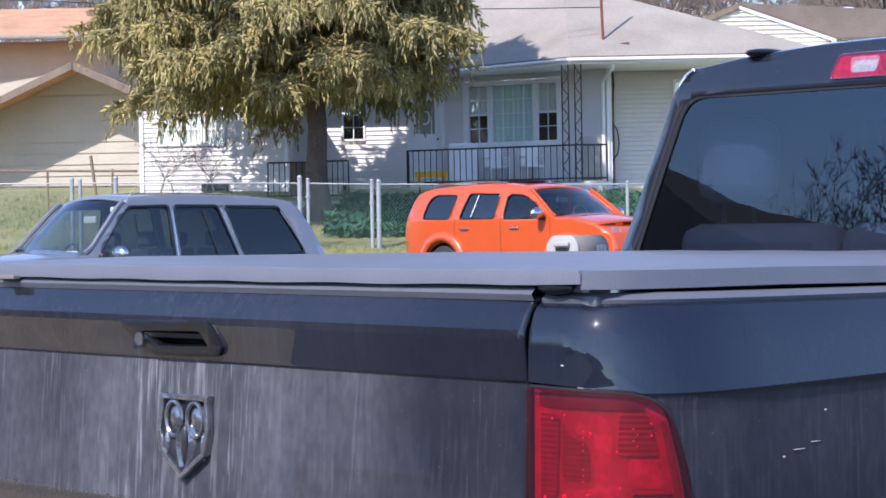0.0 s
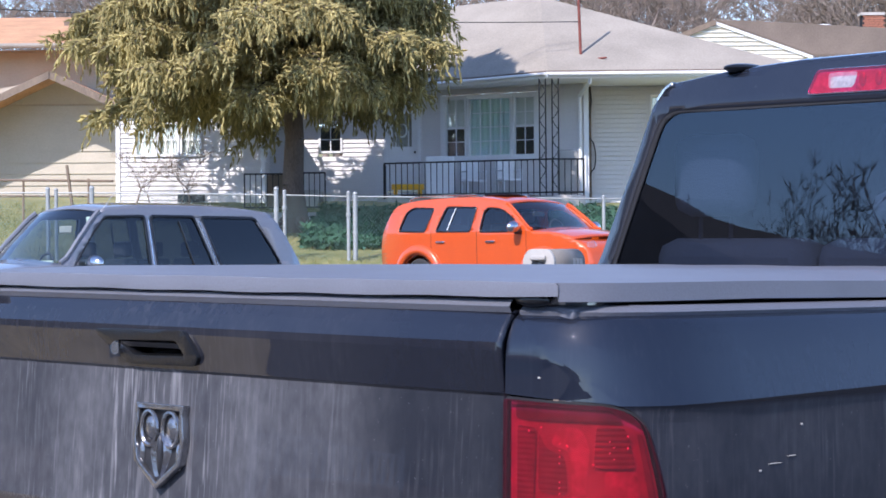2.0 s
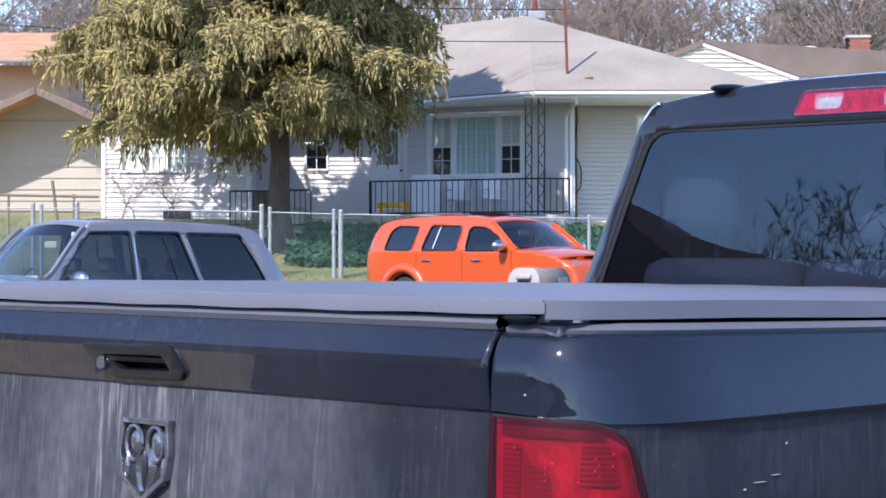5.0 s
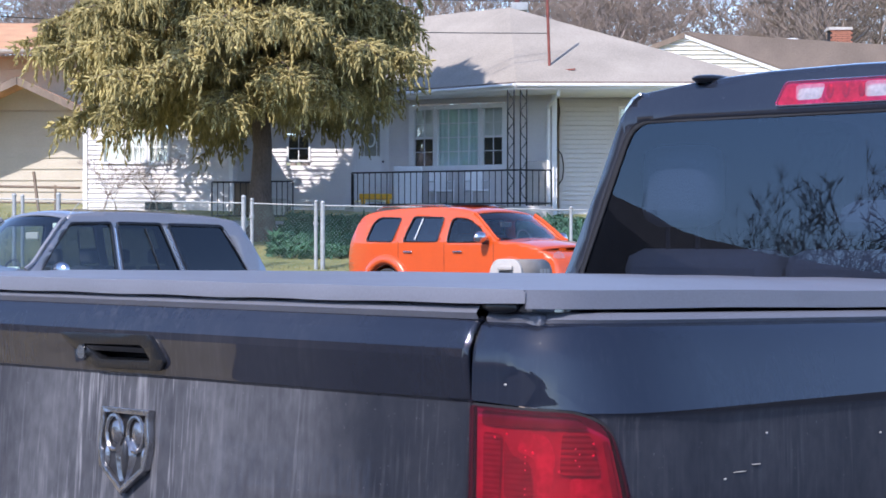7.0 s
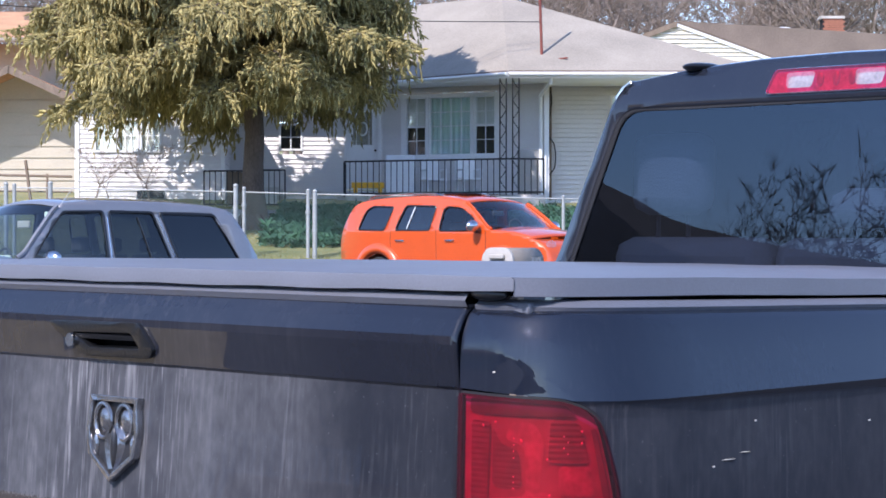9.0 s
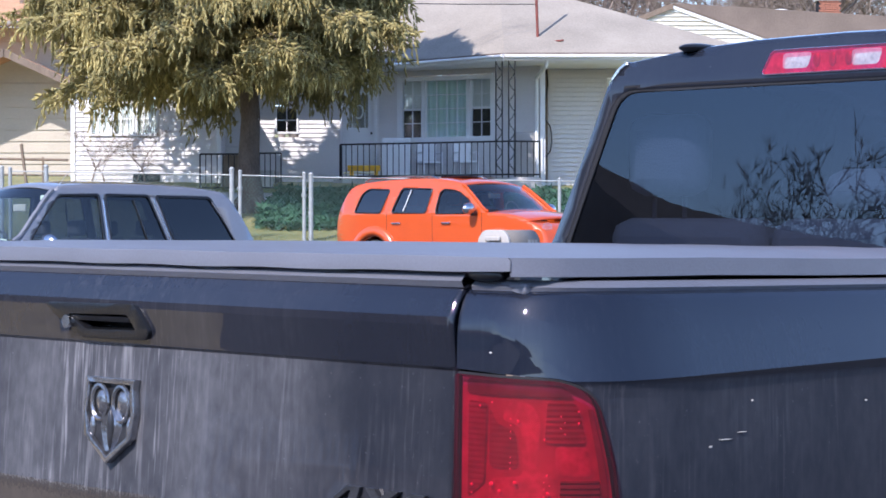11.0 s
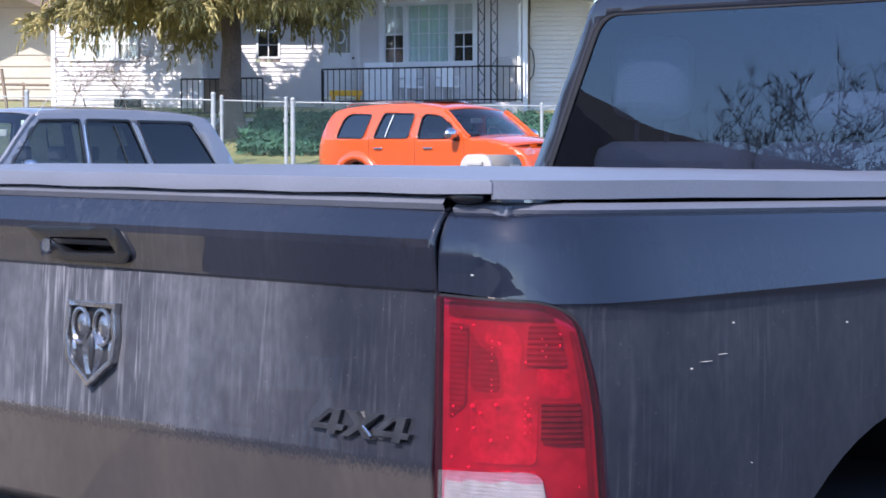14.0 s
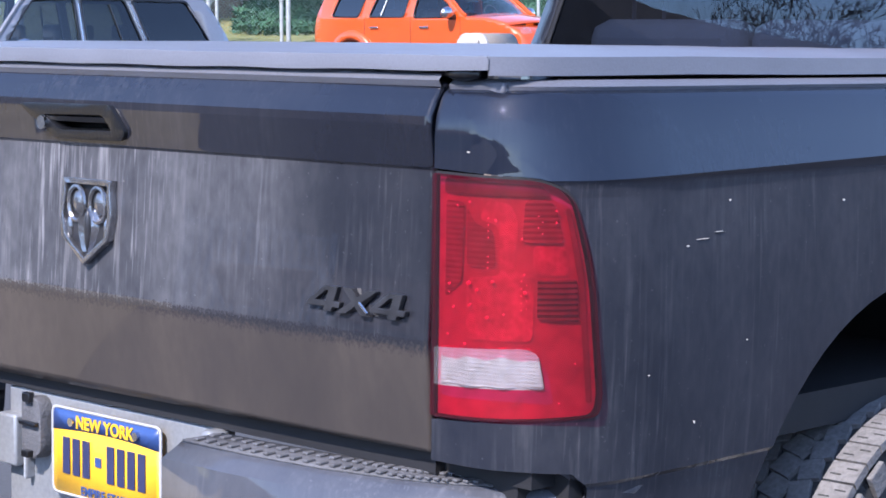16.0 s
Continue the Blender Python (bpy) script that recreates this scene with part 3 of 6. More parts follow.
ARCH_Y, ARCH_Z, ARCH_R = 0.95, 0.55, 0.487
sa = s_of_y(ARCH_Y)
arch = [(sa - ARCH_R * math.cos(a), ARCH_Z + ARCH_R * math.sin(a)) for a in np.linspace(radians(8), radians(172), 30)]
LAMP = rounded([(0.001, 0.893), (0.257, 0.903), (0.262, 0.93), (0.246, 1.10), (0.214, 1.208), (0.17, 1.229), (0.001, 1.234)], [0.004, 0.02, 0.01, 0.05, 0.03, 0.05, 0.006], 5)
send = ARC[-1]
# one outline that runs round the lamp's opening, which is open to the tailgate gap
outline = [(0.0, 0.828), (0.15, 0.826), (0.22, 0.822), (0.25, 0.80), (0.26, 0.60), (sa - 0.49, 0.60), *arch, (sa + 0.49, 0.60), (send, 0.60), (send, 1.352), (0.0, 1.352)]
order = [(0.0, 1.2365)] + [p for p in reversed(LAMP) if p[0] > 0.012] + [(0.0, 0.8905)]
grow = [(u + (0.0035 if u > 0.02 else 0), v + (0.0035 if v > 1.1 else -0.0035 if v < 0.92 else 0)) for u, v in order]
outline += grow
us = list(np.arange(0.02, 0.5, 0.02)) + list(np.arange(0.5, send, 0.12))
vs = sorted({b[0] for b in BULGE[1:-1]} | {0.65, 0.75, 0.85, 0.95, 1.05, 1.15, 1.16, 1.18, 1.19, 1.215, 1.235, 1.24, 1.245, 1.25, 1.26, 1.285, 1.31, 1.32, 1.344})
bedside = part("bed_side", sheet(outline, [], bed, us, vs, (1, -0.3, 0)), M["paint"], truck, "blue-black bed side with dust specks", angle=24, thick=0.01)
bedside.modifiers["thickness"].use_rim = False
bedside.modifiers.new("normals", "WEIGHTED_NORMAL").keep_sharp = True
part("wheel_liner", loft([[Vector((x, ARCH_Y - 0.492 * math.cos(a), ARCH_Z + 0.492 * math.sin(a))) for a in np.linspace(0, math.pi, 40)] for x in (0.972, 0.9, 0.6)]), M["gateback"], bedside, "black wheel liner")
mirror = Matrix.Diagonal((-1, 1, 1, 1))
m2 = sheet([(s, z) for s, z in outline[:len(outline) - len(grow)]], [], bed, us, vs, (1, -0.3, 0))
bmesh.ops.transform(m2, matrix=mirror, verts=m2.verts[:])
bmesh.ops.reverse_faces(m2, faces=m2.faces[:])
part("bed_side", m2, M["paint"], truck, angle=24, thick=0.01)
cap_rows = []
for u in [0.004, *np.arange(0.03, 0.5, 0.03), *np.linspace(0.52, send - 0.005, 8)]:
    p, q = bed(u, 1.352), bed(u + 0.004, 1.352)
    d = q - p
    n = Vector((d.y, -d.x, 0)).normalized()
    cap_rows.append([Vector((p.x + n.x * o, p.y + n.y * o, z)) for o, z in ((-0.020, 1.364), (-0.011, 1.365), (-0.003, 1.3625), (0.0055, 1.3555), (0.003, 1.3495), (-0.006, 1.3485))])
for s in (1, -1):
    part("bed_rail_cap", facing(loft([[Vector((s * p.x, p.y, p.z)) for p in row] for row in cap_rows]), (s, 0, 1)), M["cap"], truck, "satin plastic bed rail cap", angle=60)
    part("rail_flat", boxes(((min(s * 0.776, s * 0.90), 0.12, 1.345), (max(s * 0.776, s * 0.90), 2.02, 1.3605))), M["cap"], truck, bevel=0.003)
part("bed_floor", boxes(((-0.93, 0.05, 0.80), (0.93, 2.03, 0.86))), M["gateback"], truck)

part("corner_cap", boxes(((0.780, 0.035, 1.345), (0.88, 0.07, 1.3615))), M["cap"], truck, bevel=0.003)

# soft bed cover, draped over its frame
rows = []
for q, y in enumerate([0.009, 0.0095, 0.0105, 0.016, 0.05, 0.10, 0.2, 0.4, 0.7, 1.0, 1.3, 1.7, 1.95, 2.035]):
    k = min(1, max(0, (y - 0.016) / 0.45))
    row = []
    for i, f in enumerate(np.linspace(-1, 1, 41)):
        w = 0.866 + 0.039 * min(1, y / 0.07) + 0.022 * min(1, y / 0.5)
        x = f * w
        z = 1.3965 + 0.013 * k * (1 - abs(f) ** 8) + 0.0010 * math.sin(x * 19 + y * 7) * k + 0.0012 * noise.noise((x * 5, y * 5, 0))
        if q == 0:
            z = 1.3725 + 0.0008 * math.sin(x * 23) + 0.004 * max(0, f) ** 2
        elif q == 1:
            z -= 0.0025
        row.append(Vector((x, y, z)))
    drop = row[-1].z - 0.026 if q > 1 else row[-1].z
    rows.append([Vector((row[0].x - 0.004, y, drop)), *row, Vector((row[-1].x + 0.004, y, drop))])
cover = part("bed_cover", facing(loft(rows), (0, 0, 1)), M["vinyl"], truck, "soft grey-black vinyl bed cover with creased edges", angle=40, thick=0.004)
cover.modifiers["thickness"].use_rim = False
b = bmesh.new()
for s in (-1, 1):
    rod(b, (s * 0.885, 0.14, 1.374), (s * 0.885, 2.0, 1.376), 0.010, 8)
part("cover_frame", b, M["gateback"], cover)
b = ball(bmesh.new(), (0.815, 0.024, 1.372), (0.034, 0.012, 0.010), 14)
part("corner_clamp", b, M["plastic"], cover)
b = bmesh.new()
box(b, (-0.60, -0.004, 1.3685), (-0.54, 0.012, 1.3755))
part("cover_tag", b, M["mailbox"], cover, "small pale label on the cover", bevel=0.001)


# tail lamps: housing, dished bowls, painted glints and lenses
def lamp_fn(off, swell=0.0):
    def fn(u, v):
        k = max(0.0, min(1, u / 0.03, (0.262 - u) / 0.03, (v - 0.893) / 0.03, (1.235 - v) / 0.03))
        o = off + swell * k
        i = min(max(int(np.searchsorted(ARC, u)), 1), len(NORM) - 1)
        t = (u - ARC[i - 1]) / (ARC[i] - ARC[i - 1])
        n = NORM[i - 1].lerp(NORM[i], t)
        p = CURVE[i - 1].lerp(CURVE[i], t)
        return Vector((p.x + n.x * o, p.y + n.y * o, v))
    return fn


REV = rounded([(0.008, 0.938), (0.177, 0.943), (0.168, 0.992), (0.15, 0.999), (0.008, 0.991)], [0.003, 0.006, 0.03, 0.02, 0.003])
grid_u, grid_v = list(np.arange(0.01, 0.26, 0.014)), list(np.arange(0.9, 1.23, 0.02))
tail_lamp = part("tail_light", sheet(LAMP, [], lamp_fn(-0.012, -0.004), grid_u, grid_v, (1, -1, 0)), M["lampdark"], truck, "red tail light with a clear reversing lens")
def bowl(name, pts, r, depth, sag, material, label, ribs=0.0, ru=0.0):
    """A dished or ribbed inset behind the lens."""
    cu, cv = sum(p[0] for p in pts) / len(pts), sum(p[1] for p in pts) / len(pts)
    wu, wv = max(abs(p[0] - cu) for p in pts), max(abs(p[1] - cv) for p in pts)

    def fn(u, v):
        q = min(1.0, ((u - cu) / wu) ** 2 * 0.5 + ((v - cv) / wv) ** 2 * 0.5)
        return lamp_fn(-0.0130 + (depth + 0.010) * 0.3 - 0.15 * sag * (1 - q) + ribs * math.sin(v * 820) + ru * math.sin(u * 700))(u, v)
    return part(name, sheet(rounded(pts, r), [], fn, 0.006, 0.0025 if ribs else 0.006, (1, -1, 0)), M[material], tail_lamp, label, angle=60)


bowl("reflector", [(0.050, 1.004), (0.160, 1.006), (0.162, 1.10), (0.128, 1.102), (0.136, 1.17), (0.122, 1.197), (0.084, 1.199), (0.070, 1.172), (0.104, 1.165), (0.108, 1.096), (0.050, 1.09)], 0.012, -0.010, 0.016, "reflector", "wide arched silver reflector")
bowl("reflector", [(0.160, 1.098), (0.214, 1.097), (0.208, 1.138), (0.158, 1.139)], 0.008, -0.012, 0.008, "reflector", "small silver reflector")
bowl("top_band", [(0.010, 1.206), (0.186, 1.206), (0.168, 1.222), (0.010, 1.227)], 0.006, -0.006, 0.0, "lampshade", "dark upper band")
bowl("ribbed_field", [(0.012, 1.060), (0.042, 1.085), (0.046, 1.194), (0.012, 1.197)], 0.006, -0.009, 0.0, "lampmid", "dark ribbed field", ribs=0.0009)
bowl("ribbed_field", [(0.050, 1.106), (0.102, 1.106), (0.096, 1.158), (0.064, 1.166), (0.050, 1.190)], 0.010, -0.012, 0.002, "lampmid", "dull ribbed field", ribs=0.0005)
bowl("ribbed_field", [(0.142, 1.143), (0.206, 1.143), (0.190, 1.198), (0.146, 1.203)], 0.010, -0.008, 0.004, "lampmid", "dull ribbed field", ribs=0.0010)
bowl("ribbed_field", [(0.166, 1.038), (0.230, 1.034), (0.226, 1.092), (0.166, 1.092)], 0.004, -0.007, 0.0, "lampshade", "dark ribbed field", ribs=0.0016)
bowl("side_band", [(0.245, 0.92), (0.255, 0.92), (0.238, 1.10), (0.214, 1.19), (0.206, 1.19), (0.228, 1.09)], 0.003, -0.006, 0.0, "lampmid", "dark outer band")
rnd = random.Random(4)
# small matt white balls painted in as the lens's glints
spots = [(0.058, 1.083, 5), (0.072, 1.074, 4), (0.098, 1.087, 5), (0.148, 1.074, 5), (0.146, 1.099, 3), (0.060, 1.053, 4), (0.090, 1.037, 4), (0.022, 1.080, 3), (0.022, 1.068, 2.5), (0.030, 1.048, 3),
         (0.052, 0.998, 3), (0.102, 1.172, 4), (0.192, 1.171, 3), (0.192, 1.187, 3), (0.142, 1.148, 3), (0.116, 1.043, 2.5), (0.020, 1.009, 3), (0.224, 0.976, 2.5), (0.200, 0.921, 2.5), (0.036, 1.190, 3), (0.058, 1.196, 3)]
spots += [(0.090, 1.175 - 0.009 * k, 2) for k in range(4)] + [(0.090, 1.122 - 0.008 * k, 2) for k in range(3)] + [(0.166 + 0.006 * (k % 2), 1.180 - 0.008 * k, 2) for k in range(4)] + [(0.142, 1.090 - 0.010 * k, 2) for k in range(5)] + [(0.150, 1.085 - 0.011 * k, 1.8) for k in range(4)]
for u, v, r in spots:
    bb = ball(bmesh.new(), (0, 0, 0), (r * 0.0007, r * 0.0005, r * 0.0007), 7)
    bmesh.ops.transform(bb, matrix=Matrix.Translation(lamp_fn(-0.009)(u, v)) @ Matrix.Rotation(rnd.uniform(0, 3), 4, "Z") @ Matrix.Rotation(rnd.uniform(0, 3), 4, "X"), verts=bb.verts[:])
    part("lamp_glint", bb, M["sparkle"], tail_lamp)
part("red_lens", sheet(LAMP, [REV], lamp_fn(0.005, 0.0006), grid_u, grid_v, (1, -1, 0)), M["lens"], tail_lamp, "glossy red lens")
rev = part("clear_lens", sheet(REV, [], lamp_fn(0.005, 0.0015), grid_u, grid_v, (1, -1, 0)), M["clear"], tail_lamp, "clear ribbed reversing lens")
part("reversing_bowl", sheet(REV, [], lambda u, v: lamp_fn(-0.012 + 0.0007 * math.cos(v * 1150) + 0.003 * math.cos(u * 110))(u, v), 0.008, 0.0022, (1, -1, 0)), M["lampdark"], rev, angle=60)
ring_out = [(u + (0.003 if u > 0.02 else -0.001), v + (0.003 if v > 1.1 else -0.003 if v < 0.92 else 0)) for u, v in LAMP]
part("lamp_gasket", sheet(ring_out, [[(min(max(u, 0.003), 0.259), min(max(v, 0.896), 1.2315)) for u, v in LAMP]], lamp_fn(-0.001), grid_u, grid_v, (1, -1, 0)), M["gateback"], tail_lamp)

# pale chips and a scratch in the paint
for y, z, w, h in ((0.402, 1.186, 0.005, 0.003), (0.30, 1.128, 0.006, 0.003), (0.335, 1.136, 0.03, 0.0012), (0.375, 1.144, 0.022, 0.0012), (0.70, 1.17, 0.006, 0.003), (0.22, 0.95, 0.003, 0.002), (0.45, 0.98, 0.003, 0.002), (0.33, 0.87, 0.003, 0.004)):
    c = bed(s_of_y(y), z, 0.001)
    part("paint_chip", ball(bmesh.new(), c, (0.0012, w * 0.55, h * 0.55), 8), M["concrete"], bedside, "pale paint chip")
part("paint_chip", ball(bmesh.new(), bed(0.062, 1.265, 0.001), (0.003, 0.001, 0.0012), 8), M["concrete"], bedside)

# rear bumper with step pads
bumper = part("rear_bumper", boxes(((-0.30, 0.036, 0.50), (0.300, 0.055, 0.799))), M["bumper"], truck, "dusty grey rear bumper", bevel=0.006)
FRONT = [(0.295, -0.062), (0.45, -0.062), (0.60, -0.048), (0.72, -0.020), (0.80, 0.012), (0.88, 0.06), (0.94, 0.11), (0.978, 0.17), (0.985, 0.22)]
BACK = [(0.318, 0.012), (0.45, 0.020), (0.60, 0.034), (0.70, 0.043), (0.755, 0.062), (0.80, 0.10), (0.83, 0.14), (0.85, 0.18), (0.86, 0.22)]
for s in (-1, 1):
    rows = []
    for (fx, fy), (bx, by) in zip(FRONT, BACK):
        rows.append([Vector((s * x, y, z)) for x, y, z in ((bx, by, 0.70), (bx, by, 0.797), (fx, fy + 0.008, 0.791), (fx, fy - 0.002, 0.785), (fx - 0.01, fy - 0.022, 0.768), (fx, fy - 0.03, 0.70), (fx, fy - 0.026, 0.60), (fx, fy, 0.54))])
    part("bumper_end", facing(loft(rows), (0, -1, 0.3)), M["bumper_paint"], bumper, "dark painted bumper end", angle=40, thick=0.006)
    pad_rows = [[Vector((s * (bx * (1 - k) + fx * k), by * (1 - k) + (fy + 0.008) * k, 0.7985 * (1 - k) + 0.7935 * k + 0.0015)) for k in (0.03, 0.5, 0.97)] for (fx, fy), (bx, by) in zip(FRONT[:6], BACK[:6])]
    pad = part("step_pad", facing(loft(pad_rows), (0, 0, 1)), M["pad"], bumper, "ribbed black plastic step pad, dusty", thick=0.004)
    if s == 1:
        rib = bmesh.new()
        for i in range(26):
            t = i / 26 * 4.6 + 0.1
            k = int(t)
            g = t - k
            for q in (0.30, 0.72):
                fx = (FRONT[k][0] * (1 - g) + FRONT[k + 1][0] * g)
                fy = (FRONT[k][1] * (1 - g) + FRONT[k + 1][1] * g)
                bx = (BACK[k][0] * (1 - g) + BACK[k + 1][0] * g)
                by = (BACK[k][1] * (1 - g) + BACK[k + 1][1] * g)
                c = Vector((bx * (1 - q) + fx * q + (0.008 if q > 0.5 else 0), by * (1 - q) + fy * q, 0.801 - 0.004 * q))
                box(rib, c - Vector((0.0055, 0.009, 0.002)), c + Vector((0.0055, 0.009, 0.0025)))
        part("grip_stud", rib, M["pad"], pad, smooth=False, bevel=0.0015)
part("inner_filler", boxes(((0.79, 0.055, 0.70), (0.90, 0.30, 0.86)), ((0.79, 0.10, 0.70), (0.955, 0.30, 0.86))), M["gateback"], bumper, smooth=False)
# centre recess shoulders, outlet flap
part("bumper_notch", boxes(((0.272, 0.0, 0.66), (0.302, 0.045, 0.800))), M["bumper"], bumper, bevel=0.008)
part("recess_edge", boxes(((-0.232, 0.016, 0.64), (-0.222, 0.04, 0.795)), ((-0.30, 0.010, 0.66), (-0.245, 0.04, 0.752))), M["bumper"], bumper, bevel=0.008)
flap = part("outlet_flap", sheet(rounded([(-0.222, 0.688), (-0.182, 0.682), (-0.166, 0.70), (-0.166, 0.772), (-0.18, 0.792), (-0.222, 0.79)], 0.016), [], lambda u, v: Vector((u, 0.008, v)), 0.05, 0.05, (0, -1, 0)),
            M["pad"], bumper, "round-cornered trailer outlet flap", thick=0.028, bevel=0.006)
for nm, lo, hi in (("flap_band", (-0.218, -0.002, 0.742), (-0.170, 0.012, 0.749)), ("flap_latch", (-0.208, -0.004, 0.686), (-0.188, 0.01, 0.698)), ("flap_hinge", (-0.208, -0.002, 0.783), (-0.186, 0.01, 0.800))):
    part(nm, boxes((lo, hi)), M["plastic"], flap, bevel=0.002)

# number plate: the number itself stays plain bars
plate = part("number_plate", sheet(rounded([(-0.149, 0.632), (0.149, 0.632), (0.149, 0.782), (-0.149, 0.782)], 0.014), [], lambda u, v: Vector((u, 0.022, v)), 0.2, 0.2, (0, -1, 0)), M["plate"], bumper, "gold and blue New York plate", thick=0.003)
part("blue_band", sheet(rounded([(-0.146, 0.742), (-0.07, 0.7475), (0, 0.749), (0.07, 0.7475), (0.146, 0.742), (0.146, 0.779), (-0.146, 0.779)], [0, 0.05, 0.05, 0.05, 0, 0.012, 0.012]), [], lambda u, v: Vector((u, 0.0210, v)), 0.3, 0.3, (0, -1, 0)), M["plateblue"], plate, "dark blue band", thick=0.0008)
part("plate_rim", sheet(rounded([(-0.151, 0.630), (0.151, 0.630), (0.151, 0.784), (-0.151, 0.784)], 0.015), [rounded([(-0.1465, 0.6345), (0.1465, 0.6345), (0.1465, 0.7795), (-0.1465, 0.7795)], 0.012)], lambda u, v: Vector((u, 0.0205, v)), 0.3, 0.3, (0, -1, 0)), M["platepale"], plate, thick=0.003)
part("state_name", text_bm("NEW YORK", 0.030, 0.0006, Matrix.Translation((0.0, 0.0195, 0.7605)) @ UPRIGHT, 0, 0.0008), M["plate"], plate, "gold words NEW YORK", smooth=False)
part("state_motto", text_bm("EMPIRE STATE", 0.0215, 0.0006, Matrix.Translation((0.0, 0.0205, 0.6435)) @ UPRIGHT, 0, 0.0003), M["plateblue"], plate, "dark words EMPIRE STATE", smooth=False)
for x in (-0.108, -0.080, -0.052, 0.016, 0.044, 0.072, 0.100):
    part("number_bar", boxes(((x - 0.010, 0.0195, 0.668), (x + 0.010, 0.0215, 0.732))), M["platedark"], plate, smooth=False, bevel=0.0006)
part("number_mark", boxes(((-0.026, 0.0195, 0.692), (-0.010, 0.0215, 0.708))), M["plateblue"], plate, smooth=False)
for s in (-1, 1):
    b = bmesh.new()
    rod(b, (s * 0.089, 0.021, 0.7605), (s * 0.089, 0.014, 0.7605), 0.0075, 12)
    part("plate_screw", b, M["chrome"], plate)

# cab shell
PROF = [(-0.985, 0.60), (-0.985, 1.05), (-0.955, 1.22), (-0.905, 1.385), (-0.874, 1.44), (-0.768, 1.66), (-0.702, 1.815), (-0.678, 1.852), (-0.64, 1.874), (-0.45, 1.896), (-0.25, 1.908), (0, 1.912)]
PROF = PROF + [(-x, z) for x, z in reversed(PROF[:-1])]


def cab_y(x, z):
    return 2.062 + 0.05 * (z - 1.6) + 0.025 * (x / 0.8) ** 4 + 0.06 * max(0, z - 1.82) * 4


win = rounded([(-0.853, 1.37), (0.853, 1.37), (0.668, 1.806), (-0.668, 1.806)], [0.05, 0.05, 0.06, 0.06], 6)
back = sheet(PROF, [win], lambda u, v: Vector((u, cab_y(u, v), v)), 0.1, [0.8, 1.0, 1.1, 1.2, 1.3, 1.4, 1.5, 1.6, 1.7, 1.8, 1.82, 1.84, 1.86, 1.88, 1.9], (0, -1, 0))
cab_part = part("cab", back, M["cab"], truck, "blue-black cab back with a wide window", angle=30, thick=0.02)
roof_rows = []
for k, (dy, sh) in enumerate(((0, 0), (0.012, 0.006), (0.04, 0.012), (0.12, 0.016), (0.5, 0.02), (1.0, 0.01), (1.5, -0.06))):
    roof_rows.append([Vector((x * (1.003 if k else 1.0), cab_y(x, z) + dy, z + (sh * max(0, (z - 1.4) / 0.5) if z > 1.4 else 0))) for x, z in PROF])
part("cab_shell", facing(loft(roof_rows), (0, -0.2, 1)), M["cab"], cab_part, angle=40, thick=0.02)
for s in (-1, 1):
    b = bmesh.new()
    pts = [Vector((s * (x - 0.004), cab_y(x, z) - 0.003, z)) for x, z in ((0.690, 1.835), (0.672, 1.862), (0.650, 1.876))]
    for a, c in zip(pts, pts[1:]):
        rod(b, a, c, 0.005, 6)
    rod(b, pts[-1], pts[-1] + Vector((0, 1.2, 0.02)), 0.005, 6)
    part("roof_moulding", b, M["chrome"], cab_part, "bright roof seam")
window = part("rear_window", sheet([(x * 0.992, 1.588 + (z - 1.588) * 0.99) for x, z in win], [], lambda u, v: Vector((u, cab_y(u, v) + 0.006, v)), 0.12, 0.06, (0, -1, 0)), M["tint"], cab_part, "tinted rear window")
part("window_seal", sheet([(x * 1.002, 1.588 + (z - 1.588) * 1.004) for x, z in win], [[(x * 0.978, 1.588 + (z - 1.588) * 0.965) for x, z in win]], lambda u, v: Vector((u, cab_y(u, v) + 0.002, v)), 0.12, 0.06, (0, -1, 0)), M["gateback"], window, thick=0.003)
# high brake lamp
hb = rounded([(-0.196, 1.826), (0.196, 1.826), (0.176, 1.884), (-0.176, 1.884)], 0.012)
brake = part("high_brake_light", sheet(hb, [], lambda u, v: Vector((u, cab_y(u, v) - 0.002, v)), 0.05, 0.03, (0, -1, 0)), M["reflector"], cab_part, "red high brake light with two clear cargo lamps", smooth=False)
cl = [rounded([(c - 0.036, 1.836), (c + 0.036, 1.836), (c + 0.042, 1.874), (c - 0.042, 1.874)], 0.01) for c in (-0.098, 0.098)]
part("red_lens", sheet(hb, cl, lambda u, v: Vector((u, cab_y(u, v) - 0.014, v)), 0.05, 0.03, (0, -1, 0)), M["lens"], brake)
for c in cl:
    part("clear_lens", sheet(c, [], lambda u, v: Vector((u, cab_y(u, v) - 0.0145, v)), 0.05, 0.03, (0, -1, 0)), M["clear"], brake)
for c in (-0.045, 0.0, 0.045):
    part("lamp_cell", ball(bmesh.new(), (c, cab_y(0, 1.855) - 0.007, 1.855), (0.010, 0.004, 0.018), 10), M["lampdark"], brake)
part("lamp_frame", sheet([(x * 1.015, 1.855 + (z - 1.855) * 1.06) for x, z in hb], [hb], lambda u, v: Vector((u, cab_y(u, v) - 0.010, v)), 0.1, 0.1, (0, -1, 0)), M["chrome"], brake, thick=0.012)
fin = ball(bmesh.new(), (-0.44, 2.14, 1.906), (0.042, 0.075, 0.013), 16)
part("roof_antenna", fin, M["plastic"], cab_part, "low black roof antenna")

